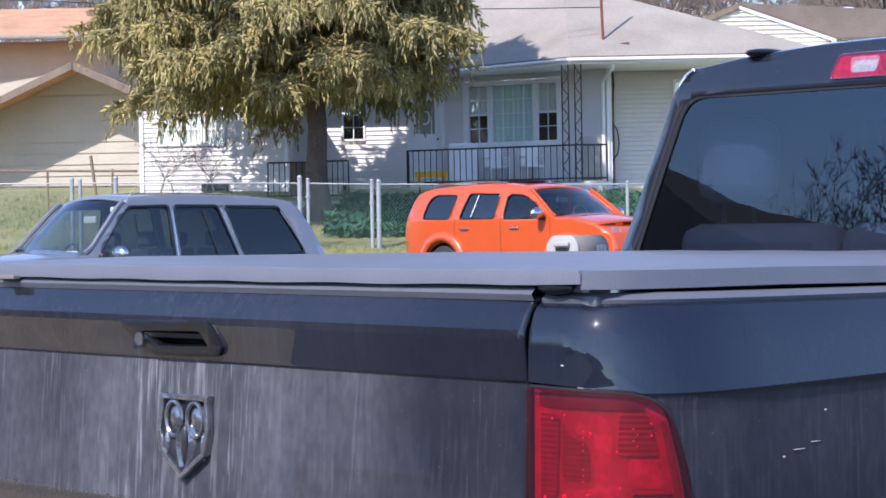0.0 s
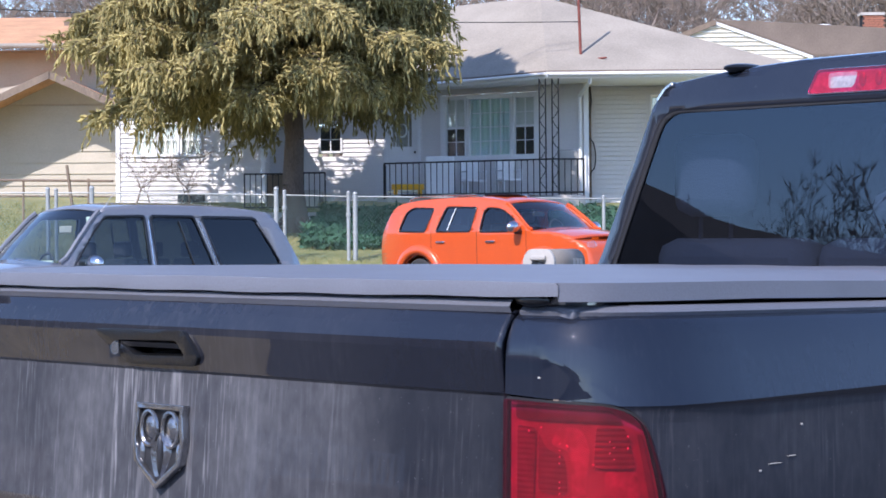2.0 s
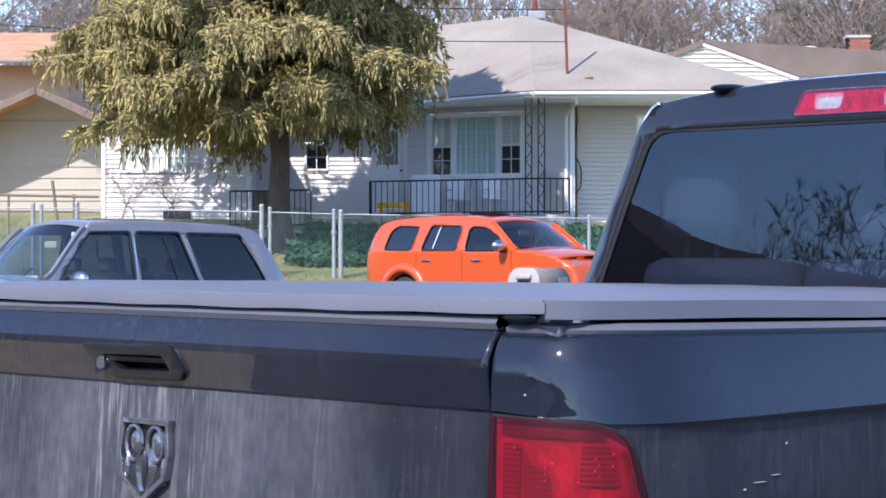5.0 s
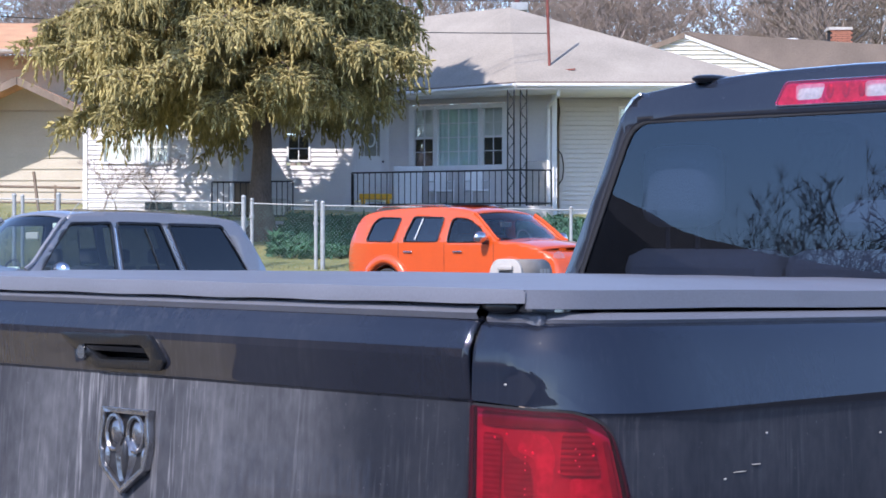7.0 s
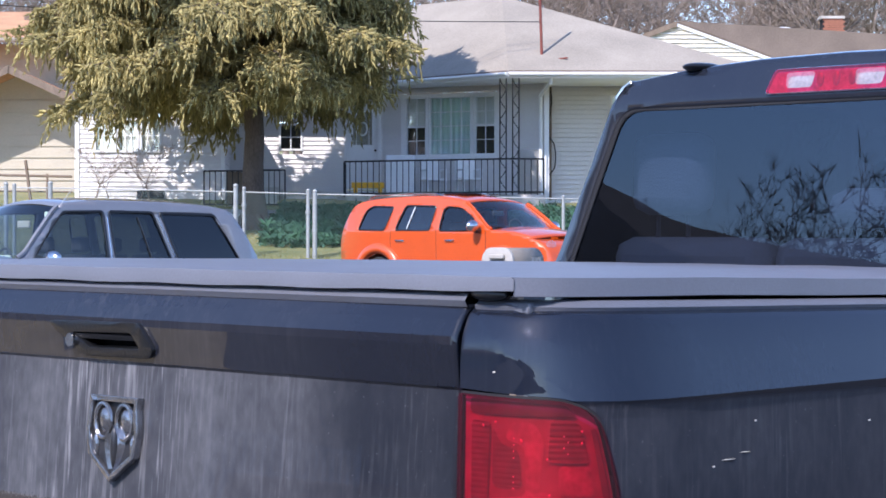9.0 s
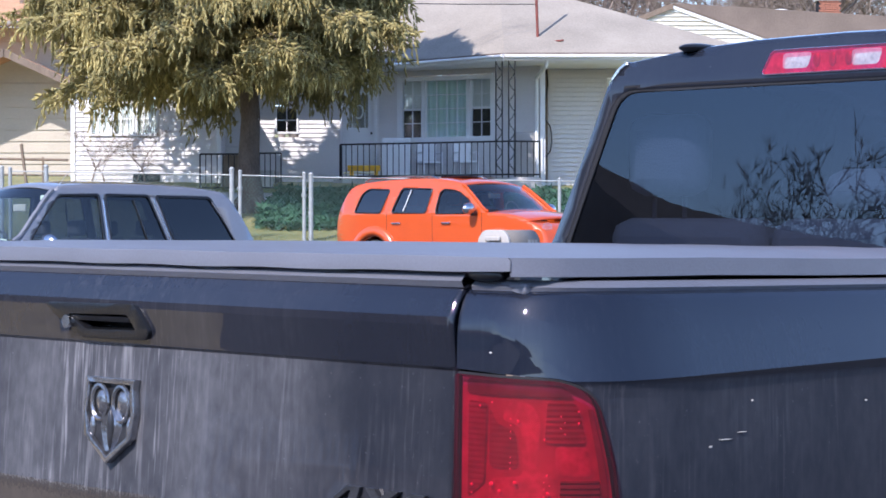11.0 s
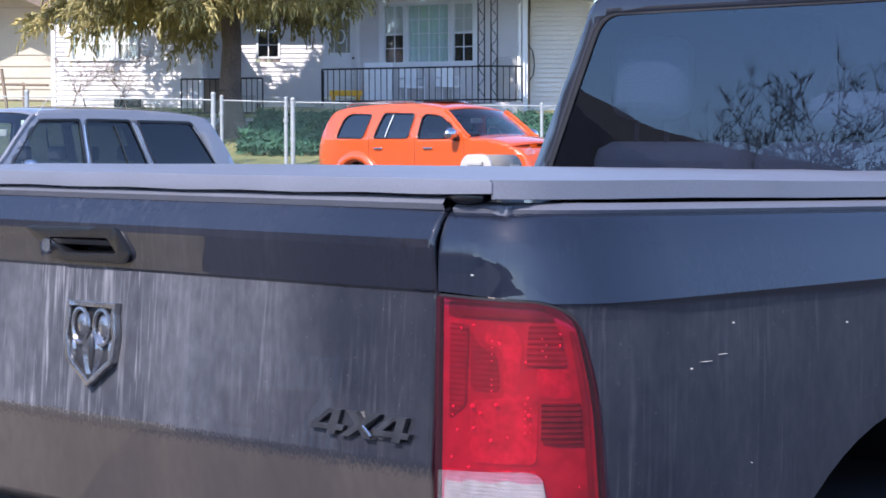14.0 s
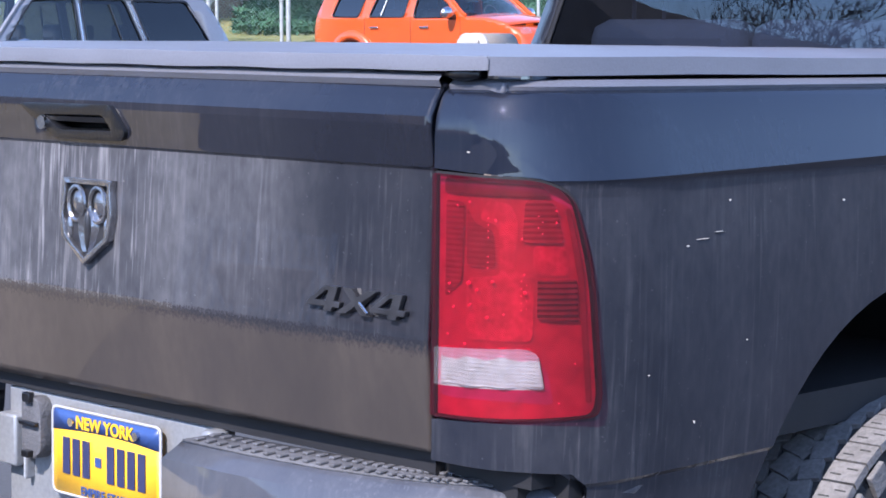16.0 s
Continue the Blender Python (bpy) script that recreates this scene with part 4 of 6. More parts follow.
# seats seen through the window
for x0, x1 in ((-0.80, -0.30), (-0.28, 0.28), (0.30, 0.80)):
    part("seat_back", boxes(((x0, 2.20, 1.0), (x1, 2.34, 1.478))), M["seat"], cab_part, "grey cloth rear seat back", bevel=0.05)
for x, z0, z1, w in ((-0.62, 1.535, 1.752, 0.122), (0.0, 1.50, 1.60, 0.12), (0.62, 1.535, 1.752, 0.122)):
    hr = part("headrest", boxes(((x - w, 2.20, z0), (x + w, 2.30, z1))), M["seat"], cab_part, "grey cloth headrest", bevel=0.045)
    for dx in (-0.05, 0.05):
        part("headrest_post", rods(((x + dx, 2.25, 1.46), (x + dx, 2.25, z0 + 0.02), 0.006)), M["lampshade"], hr)
for x in (-0.42, 0.42):
    part("front_seat", boxes(((x - 0.24, 3.05, 0.9), (x + 0.24, 3.2, 1.52)), ((x - 0.13, 3.06, 1.55), (x + 0.13, 3.16, 1.72))), M["interior"], cab_part, bevel=0.04)
part("dashboard", boxes(((-0.8, 3.7, 0.9), (0.8, 3.95, 1.34)), ((-0.85, 2.1, 0.85), (0.85, 3.9, 0.9))), M["interior"], cab_part, bevel=0.03)
tag = part("mirror", boxes(((-0.60, 3.42, 1.74), (-0.36, 3.44, 1.80))), M["interior"], cab_part, bevel=0.01)
part("parking_tag", boxes(((-0.532, 3.40, 1.595), (-0.478, 3.402, 1.665))), M["paper"], tag, "pale paper tag")
wsh = loft([[Vector((x, y, z)) for x in np.linspace(-0.68 - k * 0.12, 0.68 + k * 0.12, 8)] for k, (y, z) in enumerate(((3.58, 1.80), (4.1, 1.36)))])
part("windshield", wsh, M["lightglass"], cab_part)

# wheel with blocky tread
wheel = part("rear_wheel", bmesh.new(), M["plastic"], truck)
wheel.location = (0.888, 0.985, 0.425)
sec = [(-0.13, 0.26), (-0.135, 0.34), (-0.12, 0.385), (-0.09, 0.396), (0.09, 0.396), (0.12, 0.385), (0.135, 0.34), (0.13, 0.26)]
tyre = part("tyre", facing(loft([[Vector((x, r * math.cos(a), r * math.sin(a))) for x, r in sec] for a in np.linspace(0, 2 * math.pi, 61)]), (0, 0, 1)), M["rubber"], wheel, "dusty all-terrain tyre")
bmt, sipes = bmesh.new(), bmesh.new()
for i in range(56):
    a = 2 * math.pi * i / 56
    for x0, x1, da, tw in ((-0.134, -0.075, 0.0, 0.0), (-0.068, -0.030, 0.05, 0.3), (-0.023, 0.023, 0.02, -0.3), (0.030, 0.068, 0.06, 0.3), (0.075, 0.134, 0.0, 0.0)):
        mm = Matrix.Rotation(a + da, 4, "X") @ Matrix.Translation((0, 0, 0.394 if abs(x0 + x1) < 0.19 else 0.390)) @ Matrix.Rotation(tw, 4, "Z")
        box(bmt, (x0, -0.0202, -0.004), (x1, 0.0202, 0.011), mm)
        if abs(x0 + x1) > 0.19:
            for sy in (-0.007, 0.007):
                mark = (x0 + x1) / 2 + 0.012 * (1 if sy > 0 else -1)
                box(sipes, (mark - 0.010, sy - 0.0012, 0.0105), (mark + 0.010, sy + 0.0012, 0.0118), mm)
part("sipe", sipes, M["rubber"], tyre, smooth=False)["kind"] = "stuff"
part("tread", bmt, M["palerubber"], tyre, "dusty tread blocks, paled for the sun on them", smooth=False)
bms = bmesh.new()
for i in range(32):
    a = 2 * math.pi * i / 32
    mm = Matrix.Rotation(a, 4, "X") @ Matrix.Translation((0.136, 0, 0.355))
    box(bms, (-0.004, -0.022, -0.018 if i % 2 else -0.03), (0.006, 0.022, 0.025), mm)
part("side_lug", bms, M["palerubber"], tyre, smooth=False, bevel=0.002)["kind"] = "stuff"
rimb = bmesh.new()
rod(rimb, (-0.10, 0, 0), (0.06, 0, 0), 0.262, 40)
part("rim", rimb, M["chrome"], wheel, bevel=0.01)
part("wheel_arch_bracket", boxes(((0.93, 0.468, 0.62), (0.955, 0.492, 0.775))), M["chrome"], bedside, "bright inner edge of the wheel arch", bevel=0.004)


# ---- ground: asphalt by the truck, street, rising lawn ----
GROUND = [(-200, 0), (16, 0.0), (23, 0.18), (27, 0.30), (34, 0.66), (37.5, 0.86), (38.2, 1.02), (40, 1.28), (43, 1.64), (47, 2.15), (50, 2.62), (54, 2.8), (70, 3.6), (110, 6.0), (260, 14.0), (1500, 30.0)]


def ground_z(x, y):
    return lerp(GROUND, y) - 0.012 * max(-12, min(12, x)) * min(1, max(0, (y - 37) / 4))


def strip(ys, xs, dz=0.0, bumpy=0.0):
    return facing(loft([[Vector((x, y, ground_z(x, y) + dz + bumpy * noise.noise((x * 0.9, y * 0.9, 3)))) for x in xs] for y in ys]), (0, 0, 1))


XS = [-900, -300, -120, -60, -30, *np.arange(-20, 20.1, 1.0), 30, 60, 120, 300, 900]
solo("ground", strip([-900, -300, -100, -40, -20, -10, 0, 10, 16, 20, 23, 27, 30, 34, 37.4], XS), M["asphalt"], Matrix(), "grey asphalt yard and street", "ground", kind="structure")
solo("lawn", strip([37.4, 37.5, 38.2, 39, *np.arange(40, 54, 0.7), 60, 70, 110, 260, 1500], XS, 0.0, 0.06), M["grass"], Matrix(), "patchy dry lawn rising to the houses", "lawn", kind="structure")
rg = random.Random(8)
vs, fs = [], []
for i in range(14000):
    x, y = rg.uniform(-12, 6), rg.uniform(38.3, 49.5)
    if noise.noise((x * 0.6, y * 0.6, 1)) < -0.15:
        continue
    z, h, a, w = ground_z(x, y), rg.uniform(0.05, 0.13), rg.uniform(0, 6.28), 0.012
    k = len(vs)
    vs += [(x - w * math.cos(a), y - w * math.sin(a), z - 0.02), (x + w * math.cos(a), y + w * math.sin(a), z - 0.02), (x + rg.uniform(-0.04, 0.04), y + rg.uniform(-0.04, 0.04), z + h)]
    fs.append((k, k + 1, k + 2))
me = bpy.data.meshes.new("grass")
me.from_pydata(vs, [], fs)
me.materials.append(M["grass"])
tagged(new("grass", me), "short dry and green lawn grass", "grass", kind="stuff")

# low green cover on the bank behind the fence, shadow put into its colour
vs, fs = [], []
for i in range(24000):
    x = rg.uniform(-3.7, 4.5)
    y = rg.uniform(41.6, 47.5)
    cz = ground_z(x, y)
    hh = 0.26 + 0.22 * noise.noise((x * 0.7, y * 0.7, 9))
    if hh < 0.10:
        continue
    p = Vector((x, y, cz + rg.uniform(0, 1) * hh))
    d = Vector((rg.gauss(0, 1), rg.gauss(0, 1), rg.uniform(0, 1))).normalized() * rg.uniform(0.08, 0.2)
    n = d.cross(Vector((rg.gauss(0, 1), rg.gauss(0, 1), rg.gauss(0, 1)))).normalized() * 0.05
    k = len(vs)
    vs += [p - n, p + n, p + d]
    fs.append((k, k + 1, k + 2))
me = bpy.data.meshes.new("ground_cover")
me.from_pydata(vs, [], fs)
me.materials.append(M["shrub"])
tagged(new("ground_cover", me), "green cover on the bank, darkened for the shadow there", "shrub", kind="stuff")
solo("pavement", strip([46.2, 46.6, 47.0, 47.4], np.arange(-5.6, -0.4, 0.4), 0.12), M["concrete"], Matrix(), "pale concrete front path", "path", kind="structure", thick=0.2)


# ---- cars ----
def car(name, m, label, paint, top, belt, width, tumble, windows, cuts, arches, hood_end, ws_end, roof_end, glass_side, glass_ws):
    """x forward, y left, z up. top: silhouette from the tail to the nose; the indices split it into roof, windshield and hood."""
    root = thing(name, m, label, "car")
    H = max(p[1] for p in top)
    x0, x1 = top[0][0], top[-1][0]

    def half(x, z):
        plan = 1 - 0.10 * max(0, (x - (x1 - 0.9)) / 0.9) ** 2 - 0.08 * max(0, ((x0 + 0.6) - x) / 0.6) ** 2
        t = max(0, (z - belt) / (H - belt))
        low = max(0, (belt - z) / belt)
        return width * plan * (1 - tumble * t ** 1.15) * (1 - 0.05 * low ** 2)

    line = [Vector((a, b)) for a, b in top]
    bottom = []
    for cx, r in sorted(arches, reverse=True):
        bottom += [(cx + r * math.cos(a), 0.33 + r * math.sin(a)) for a in np.linspace(radians(-5), radians(185), 18)]
    outline = [tuple(p) for p in line] + [(x1, 0.3)] + bottom + [(x0, 0.3)]
    for s in (1, -1):
        bm = sheet(outline, windows, lambda u, v: Vector((u, s * half(u, v), v)), 0.2, 0.045, (0, s, 0))
        side = part("body_side", bm, M[paint], root, angle=30, thick=0.05)
        for w, gl in zip(windows, glass_side):
            part("side_window", sheet(w, [], lambda u, v: Vector((u, s * (half(u, v) - 0.015), v)), 0.2, 0.1, (0, s, 0)), M[gl], side, "tinted side window")
            c = Vector((sum(p[0] for p in w) / len(w), sum(p[1] for p in w) / len(w)))
            ringo = [(c.x + (p[0] - c.x) * 1.03, c.y + (p[1] - c.y) * 1.05) for p in w]
            ringi = [(c.x + (p[0] - c.x) * 0.97, c.y + (p[1] - c.y) * 0.95) for p in w]
            part("window_seal", sheet(ringo, [ringi], lambda u, v: Vector((u, s * (half(u, v) + 0.004), v)), 0.1, 0.045, (0, s, 0)), M["plastic"], side, thick=0.010)
        for cx in cuts:
            b = bmesh.new()
            pts = [Vector((cx, s * (half(cx, z) + 0.001), z)) for z in np.linspace(0.4, belt + 0.02, 8)]
            for a, c in zip(pts, pts[1:]):
                rod(b, a, c, 0.004, 4)
            part("door_seam", b, M["gateback"], side)

    def skin(i0, i1, crown, inset=1.0):
        rows = []
        for p in line[i0:i1 + 1]:
            w = half(p.x, p.y) * inset
            rows.append([Vector((p.x + (0.10 * (1 - f * f) if ws_end <= i1 and i0 >= roof_end else 0), f * w, p.y + crown * (1 - f * f))) for f in np.linspace(-1, 1, 15)])
        return facing(loft(rows), (0, 0, 1))

    part("tail", skin(0, roof_end_tail(top), 0.0), M[paint], root, angle=40, thick=0.02)
    part("roof", skin(roof_end_tail(top), roof_end, 0.055), M[paint], root, angle=50, thick=0.02)
    part("windshield", skin(roof_end, ws_end, 0.03, 0.94), M[glass_ws], root, "clear windshield")
    for s in (1, -1):
        b = bmesh.new()
        pts = [Vector((p.x + 0.015, s * half(p.x, p.y) * 0.985, p.y + 0.014)) for p in line[roof_end:ws_end + 1]]
        for a, c in zip(pts, pts[1:]):
            rod(b, a, c, 0.026, 6)
        part("windshield_pillar", b, M[paint], root)
    part("hood", skin(ws_end, hood_end, 0.06), M[paint], root, angle=50, thick=0.02)
    part("nose", skin(hood_end, len(top) - 1, 0.0), M[paint], root, angle=40, thick=0.02)
    part("floor_pan", boxes(((x0 + 0.15, -width * 0.85, 0.28), (x1 - 0.2, width * 0.85, 0.36))), M["interior"], root)
    b = boxes(((line[ws_end].x - 0.42, -width * 0.8, belt - 0.28), (line[ws_end].x - 0.02, width * 0.8, belt - 0.02)))
    part("dashboard", b, M["interior"], root, bevel=0.04)
    for cx in (-0.02, -0.95):
        for s in (1, -1):
            seat = part("seat", boxes(((cx - 0.08, s * 0.38 - 0.24, 0.45), (cx + 0.10, s * 0.38 + 0.24, belt + 0.12)), ((cx - 0.06, s * 0.38 - 0.13, belt + 0.14), (cx + 0.06, s * 0.38 + 0.13, belt + 0.32))), M["interior"], root, "dark seat with headrest", bevel=0.04)
    for cx, r in arches:
        for s in (1, -1):
            b = bmesh.new()
            rod(b, (cx, s * (width - 0.20), 0.33), (cx, s * (width - 0.02), 0.33), r - 0.05, 28)
            wh = part("wheel", b, M["rubber"], root, bevel=0.03)
            b = bmesh.new()
            rod(b, (cx, s * (width - 0.04), 0.33), (cx, s * (width - 0.01), 0.33), r - 0.14, 20)
            part("rim", b, M["chrome"], wh)
    st = bmesh.new()
    for i in range(20):
        a, c = 2 * math.pi * i / 20, 2 * math.pi * (i + 1) / 20
        sx, sy, sz = line[ws_end].x - 0.50, 0.38 * (1 if name == "orange_wagon" else -1), belt + 0.02
        rod(st, (sx - 0.05 * math.sin(a), sy + 0.18 * math.cos(a), sz + 0.17 * math.sin(a)), (sx - 0.05 * math.sin(c), sy + 0.18 * math.cos(c), sz + 0.17 * math.sin(c)), 0.013, 5)
    part("steering_wheel", st, M["interior"], root)
    mp = line[roof_end].lerp(line[ws_end], 0.22)
    part("rear_view_mirror", boxes(((mp.x - 0.12, -0.13, mp.y - 0.10), (mp.x - 0.09, 0.13, mp.y - 0.02))), M["mailpale"] if name != "orange_wagon" else M["interior"], root, bevel=0.01)
    return root, half, line


def roof_end_tail(top):
    zs = [p[1] for p in top]
    return next(i for i, z in enumerate(zs) if z > max(zs) - 0.09)


def topline(keys, marks, n=4):
    """A smooth silhouette through the keys; the marks' new places are given back."""
    pts = [(v.x, v.y) for v in smooth_line([(a, b, 0) for a, b in keys], n)]
    return pts, [k * n for k in marks]


# orange retro wagon on the street
keys = [(-2.20, 0.45), (-2.22, 0.82), (-2.16, 1.06), (-2.06, 1.30), (-1.94, 1.47), (-1.72, 1.555), (-1.2, 1.60), (-0.4, 1.615), (0.15, 1.585), (0.52, 1.50), (0.83, 1.28), (1.12, 1.07), (1.5, 1.03), (1.9, 0.93), (2.15, 0.78), (2.24, 0.5)]
top, (re_, we_, he_) = topline(keys, (9, 11, 13))
HHR = pose(0.47, 33.75, 0.70, 0, 0, -42)
wins = [rounded([(-1.76, 1.09), (-1.16, 1.075), (-1.02, 1.46), (-1.50, 1.475), (-1.64, 1.40)], 0.06), rounded([(-0.92, 1.075), (-0.16, 1.07), (-0.09, 1.46), (-0.76, 1.475)], 0.06),
        rounded([(0.04, 1.06), (0.92, 1.06), (0.72, 1.28), (0.45, 1.42), (0.16, 1.45), (0.08, 1.40)], 0.06)]
wagon, half, line = car("orange_wagon", HHR, "bright orange retro station wagon parked on the street", "orange", top, 1.07, 0.86, 0.17, wins, (-1.02, -0.02, 1.02), ((1.36, 0.37), (-1.30, 0.37)), he_, we_, re_, ("darkglass", "darkglass", "midglass"), "lightglass")
wagon["category"] = "car"
for s in (-1, 1):
    for cx in (-0.80, 0.28):
        y = s * half(cx, 0.905)
        h = part("door_handle", boxes(((cx - 0.095, min(y, y + s * 0.03), 0.895), (cx + 0.095, max(y, y + s * 0.03), 0.923))), M["chrome"], wagon, "chrome door handle", bevel=0.008)
    for cx, r in ((1.36, 0.46), (-1.30, 0.50)):
        rows = []
        for a in np.linspace(radians(-8), radians(188), 26):
            rows.append([Vector((cx + rr * math.cos(a), s * (half(cx, 0.6) + off), 0.33 + rr * math.sin(a))) for rr, off in ((r + 0.05, -0.015), (r + 0.035, 0.03), (r, 0.06), (r - 0.06, 0.075), (r - 0.12, 0.05))])
        part("fender", facing(loft(rows), (0, s, 0)), M["orange"], wagon, "rounded orange fender flare", angle=60, thick=0.02)
    b = ball(bmesh.new(), (0.88, s * 1.0, 1.13), (0.08, 0.14, 0.095), 14)
    mr = part("door_mirror", b, M["chrome"], wagon, "chrome door mirror")
    part("mirror_arm", boxes(((0.86, min(s * 0.84, s * 0.97), 1.02), (0.94, max(s * 0.84, s * 0.97), 1.09))), M["plastic"], mr, bevel=0.02)
    b = bmesh.new()
    pts = [Vector((x, s * 0.60, z)) for x, z in ((-1.75, 1.60), (-1.6, 1.655), (-0.9, 1.675), (-0.25, 1.665), (-0.1, 1.62))]
    for a, c in zip(pts, pts[1:]):
        rod(b, a, c, 0.014, 6)
    part("roof_rail", b, M["chrome"], wagon, "bright roof rail")
    b = ball(bmesh.new(), (2.12, s * 0.60, 0.80), (0.06, 0.13, 0.11), 14)
    part("headlight", b, M["clear"], wagon)
    part("wiper", rods(((1.12, s * 0.35, 1.105), (1.10, s * 0.35 - 0.5, 1.125), 0.012), n=5), M["plastic"], wagon)
part("roof_marker", boxes(((0.2, -0.02, 1.63), (0.3, 0.02, 1.67))), M["chrome"], wagon, bevel=0.008)
part("sunroof", boxes(((-0.25, -0.40, 1.652), (0.20, 0.40, 1.672))), M["darkglass"], wagon, bevel=0.006)
part("pillar_trim", rods(((-0.66, -half(-0.66, 1.1) - 0.002, 1.10), (-0.55, -half(-0.55, 1.45) - 0.002, 1.45), 0.008), n=6), M["trim"], wagon, "pale window divider")

# silver-blue sport utility car
keys = [(-2.30, 0.45), (-2.31, 0.95), (-2.25, 1.12), (-2.08, 1.42), (-1.90, 1.665), (-1.72, 1.73), (-1.1, 1.775), (-0.3, 1.785), (0.15, 1.77), (0.47, 1.71), (0.78, 1.40), (1.06, 1.13), (1.5, 1.09), (2.0, 1.02), (2.25, 0.88), (2.30, 0.5)]
top, (re_, we_, he_) = topline(keys, (9, 11, 13))
SUVM = pose(-4.43, 24.15, 0.215, 0, 0, 180 + 42)
wins = [rounded([(-0.10, 1.05), (0.93, 1.05), (0.68, 1.38), (0.43, 1.655), (-0.10, 1.67)], 0.05), rounded([(-0.98, 1.06), (-0.19, 1.05), (-0.19, 1.67), (-0.77, 1.665)], 0.04), rounded([(-1.95, 1.10), (-1.08, 1.07), (-0.87, 1.66), (-1.64, 1.65)], 0.05)]
suv, half, line = car("sport_utility_car", SUVM, "silver-blue boxy sport utility car with tinted rear windows, parked", "silver", top, 1.06, 0.86, 0.20, wins, (-0.145, -1.03, 0.9), ((1.40, 0.42), (-1.30, 0.42)), he_, we_, re_, ("frontglass", "midglass", "midglass"), "lightglass")
for s in (-1, 1):
    b = ball(bmesh.new(), (0.74, s * 1.02, 1.13), (0.08, 0.16, 0.10), 14)
    mr = part("door_mirror", b, M["chrome"], suv, "bright door mirror")
    part("mirror_arm", boxes(((0.68, min(s * 0.84, s * 0.95), 1.03), (0.75, max(s * 0.84, s * 0.95), 1.08))), M["plastic"], mr, bevel=0.015)
    for xb, xt in ((-0.145, -0.145), (-1.03, -0.83)):
        part("window_pillar", rods(((xb, s * (half(xb, 1.08) + 0.004), 1.08), (xt, s * (half(xt, 1.61) + 0.004), 1.61), 0.009), n=6), M["chrome"], suv, "bright window pillar edge")
    part("window_divider", rods(((-0.70, s * (half(-0.7, 1.09) - 0.004), 1.09), (-0.56, s * (half(-0.56, 1.61) - 0.004), 1.61), 0.012), n=6), M["plastic"], suv)
    b = bmesh.new()
    pts = [Vector((x, s * (half(x, z) + 0.002), z)) for x, z in ((-1.95, 1.10), (-1.93, 1.16), (-1.66, 1.60))]
    for a, c in zip(pts, pts[1:]):
        rod(b, a, c, 0.010, 6)
    part("quarter_trim", b, M["silver"], suv)
    part("headlight", ball(bmesh.new(), (2.24, s * 0.62, 0.82), (0.05, 0.16, 0.09), 12), M["clear"], suv)
    part("wiper", rods(((1.05, s * 0.3, 1.17), (1.02, s * 0.3 - 0.5, 1.19), 0.012), n=5), M["plastic"], suv)
part("radio_aerial", rods(((0.45, 0.66, 1.70), (0.10, 0.72, 2.15), 0.004), n=5), M["galv"], suv, "thin whip aerial")
part("inspection_sticker", boxes(((0.52, 0.52, 1.60), (0.54, 0.60, 1.66))), M["paper"], suv)
part("dash_paper", boxes(((0.98, 0.30, 1.115), (1.0, 0.55, 1.17))), M["paper"], suv, "white paper behind the windshield")

# ---- mailbox by the street ----
MB = pose(0.345, 12.95, 0, 0, 0, -35)
mail = thing("mailbox", MB, "beige-grey plastic mailbox on a post", "mailbox")
sec = rounded([(-0.11, 1.22), (0.11, 1.22), (0.11, 1.40), (0.07, 1.45), (-0.07, 1.45), (-0.11, 1.40)], 0.04)
part("box", sheet(sec, [], lambda u, v: Vector((u, 0, v)), 0.3, 0.3, (0, -1, 0)), M["mailbox"], mail, bevel=0.0)
mail_rows = [[Vector((x, y, z)) for x, z in sec] for y in (0.0, 0.17, 0.34)]
part("shell", loft(mail_rows, True), M["mailbox"], mail, "ribbed grey plastic shell", angle=50, thick=0.006)
door = part("door", sheet([(x * 1.06, 1.335 + (z - 1.335) * 1.06) for x, z in sec], [], lambda u, v: Vector((u, -0.02, v)), 0.3, 0.3, (0, -1, 0)), M["mailpale"], mail, "pale plastic door", thick=0.02, bevel=0.005)
part("door_pull", boxes(((-0.05, -0.045, 1.385), (0.06, -0.02, 1.415))), M["mailpale"], door, bevel=0.008)
part("door_slot", boxes(((-0.045, -0.03, 1.345), (0.05, -0.018, 1.378))), M["plastic"], door, bevel=0.004)
for y in (0.20, 0.24, 0.28):
    part("number_bar", boxes(((0.111, y, 1.355), (0.116, y + 0.03, 1.395))), M["mailpale"], mail, "pale number bar")
part("post", boxes(((-0.045, 0.13, 0), (0.045, 0.22, 1.22))), M["wood"], mail, "wooden post", bevel=0.006)


# ---- chain-link fence ----
fence = thing("chain_link_fence", Matrix(), "galvanised chain-link fence with a walk gate along the lawn", "fence")


def rail_z(x):
    return lerp([(-14, 2.72), (-7.1, 2.66), (-5.26, 2.635), (-2.5, 2.55), (2.33, 2.47), (8, 2.40)], x)


FY = 40.0
for x, tall, r in ((-11.5, 0.02, 0.03), (-8.40, 0.05, 0.042), (-8.24, 0.03, 0.036), (-7.55, 0.07, 0.045), (-3.99, 0.09, 0.045), (-3.83, 0.05, 0.034), (-2.60, 0.05, 0.036), (-2.47, 0.03, 0.045), (-0.2, 0.02, 0.032), (2.3, 0.02, 0.032), (4.8, 0.02, 0.032)):
    z = rail_z(x) + tall
    post = part("post", rods(((x, FY, ground_z(x, FY) - 0.1), (x, FY, z), r), n=12), M["galv"], fence)
    part("post_cap", ball(bmesh.new(), (x, FY, z), (r * 1.15, r * 1.15, r * 1.1), 10), M["galv"], post)
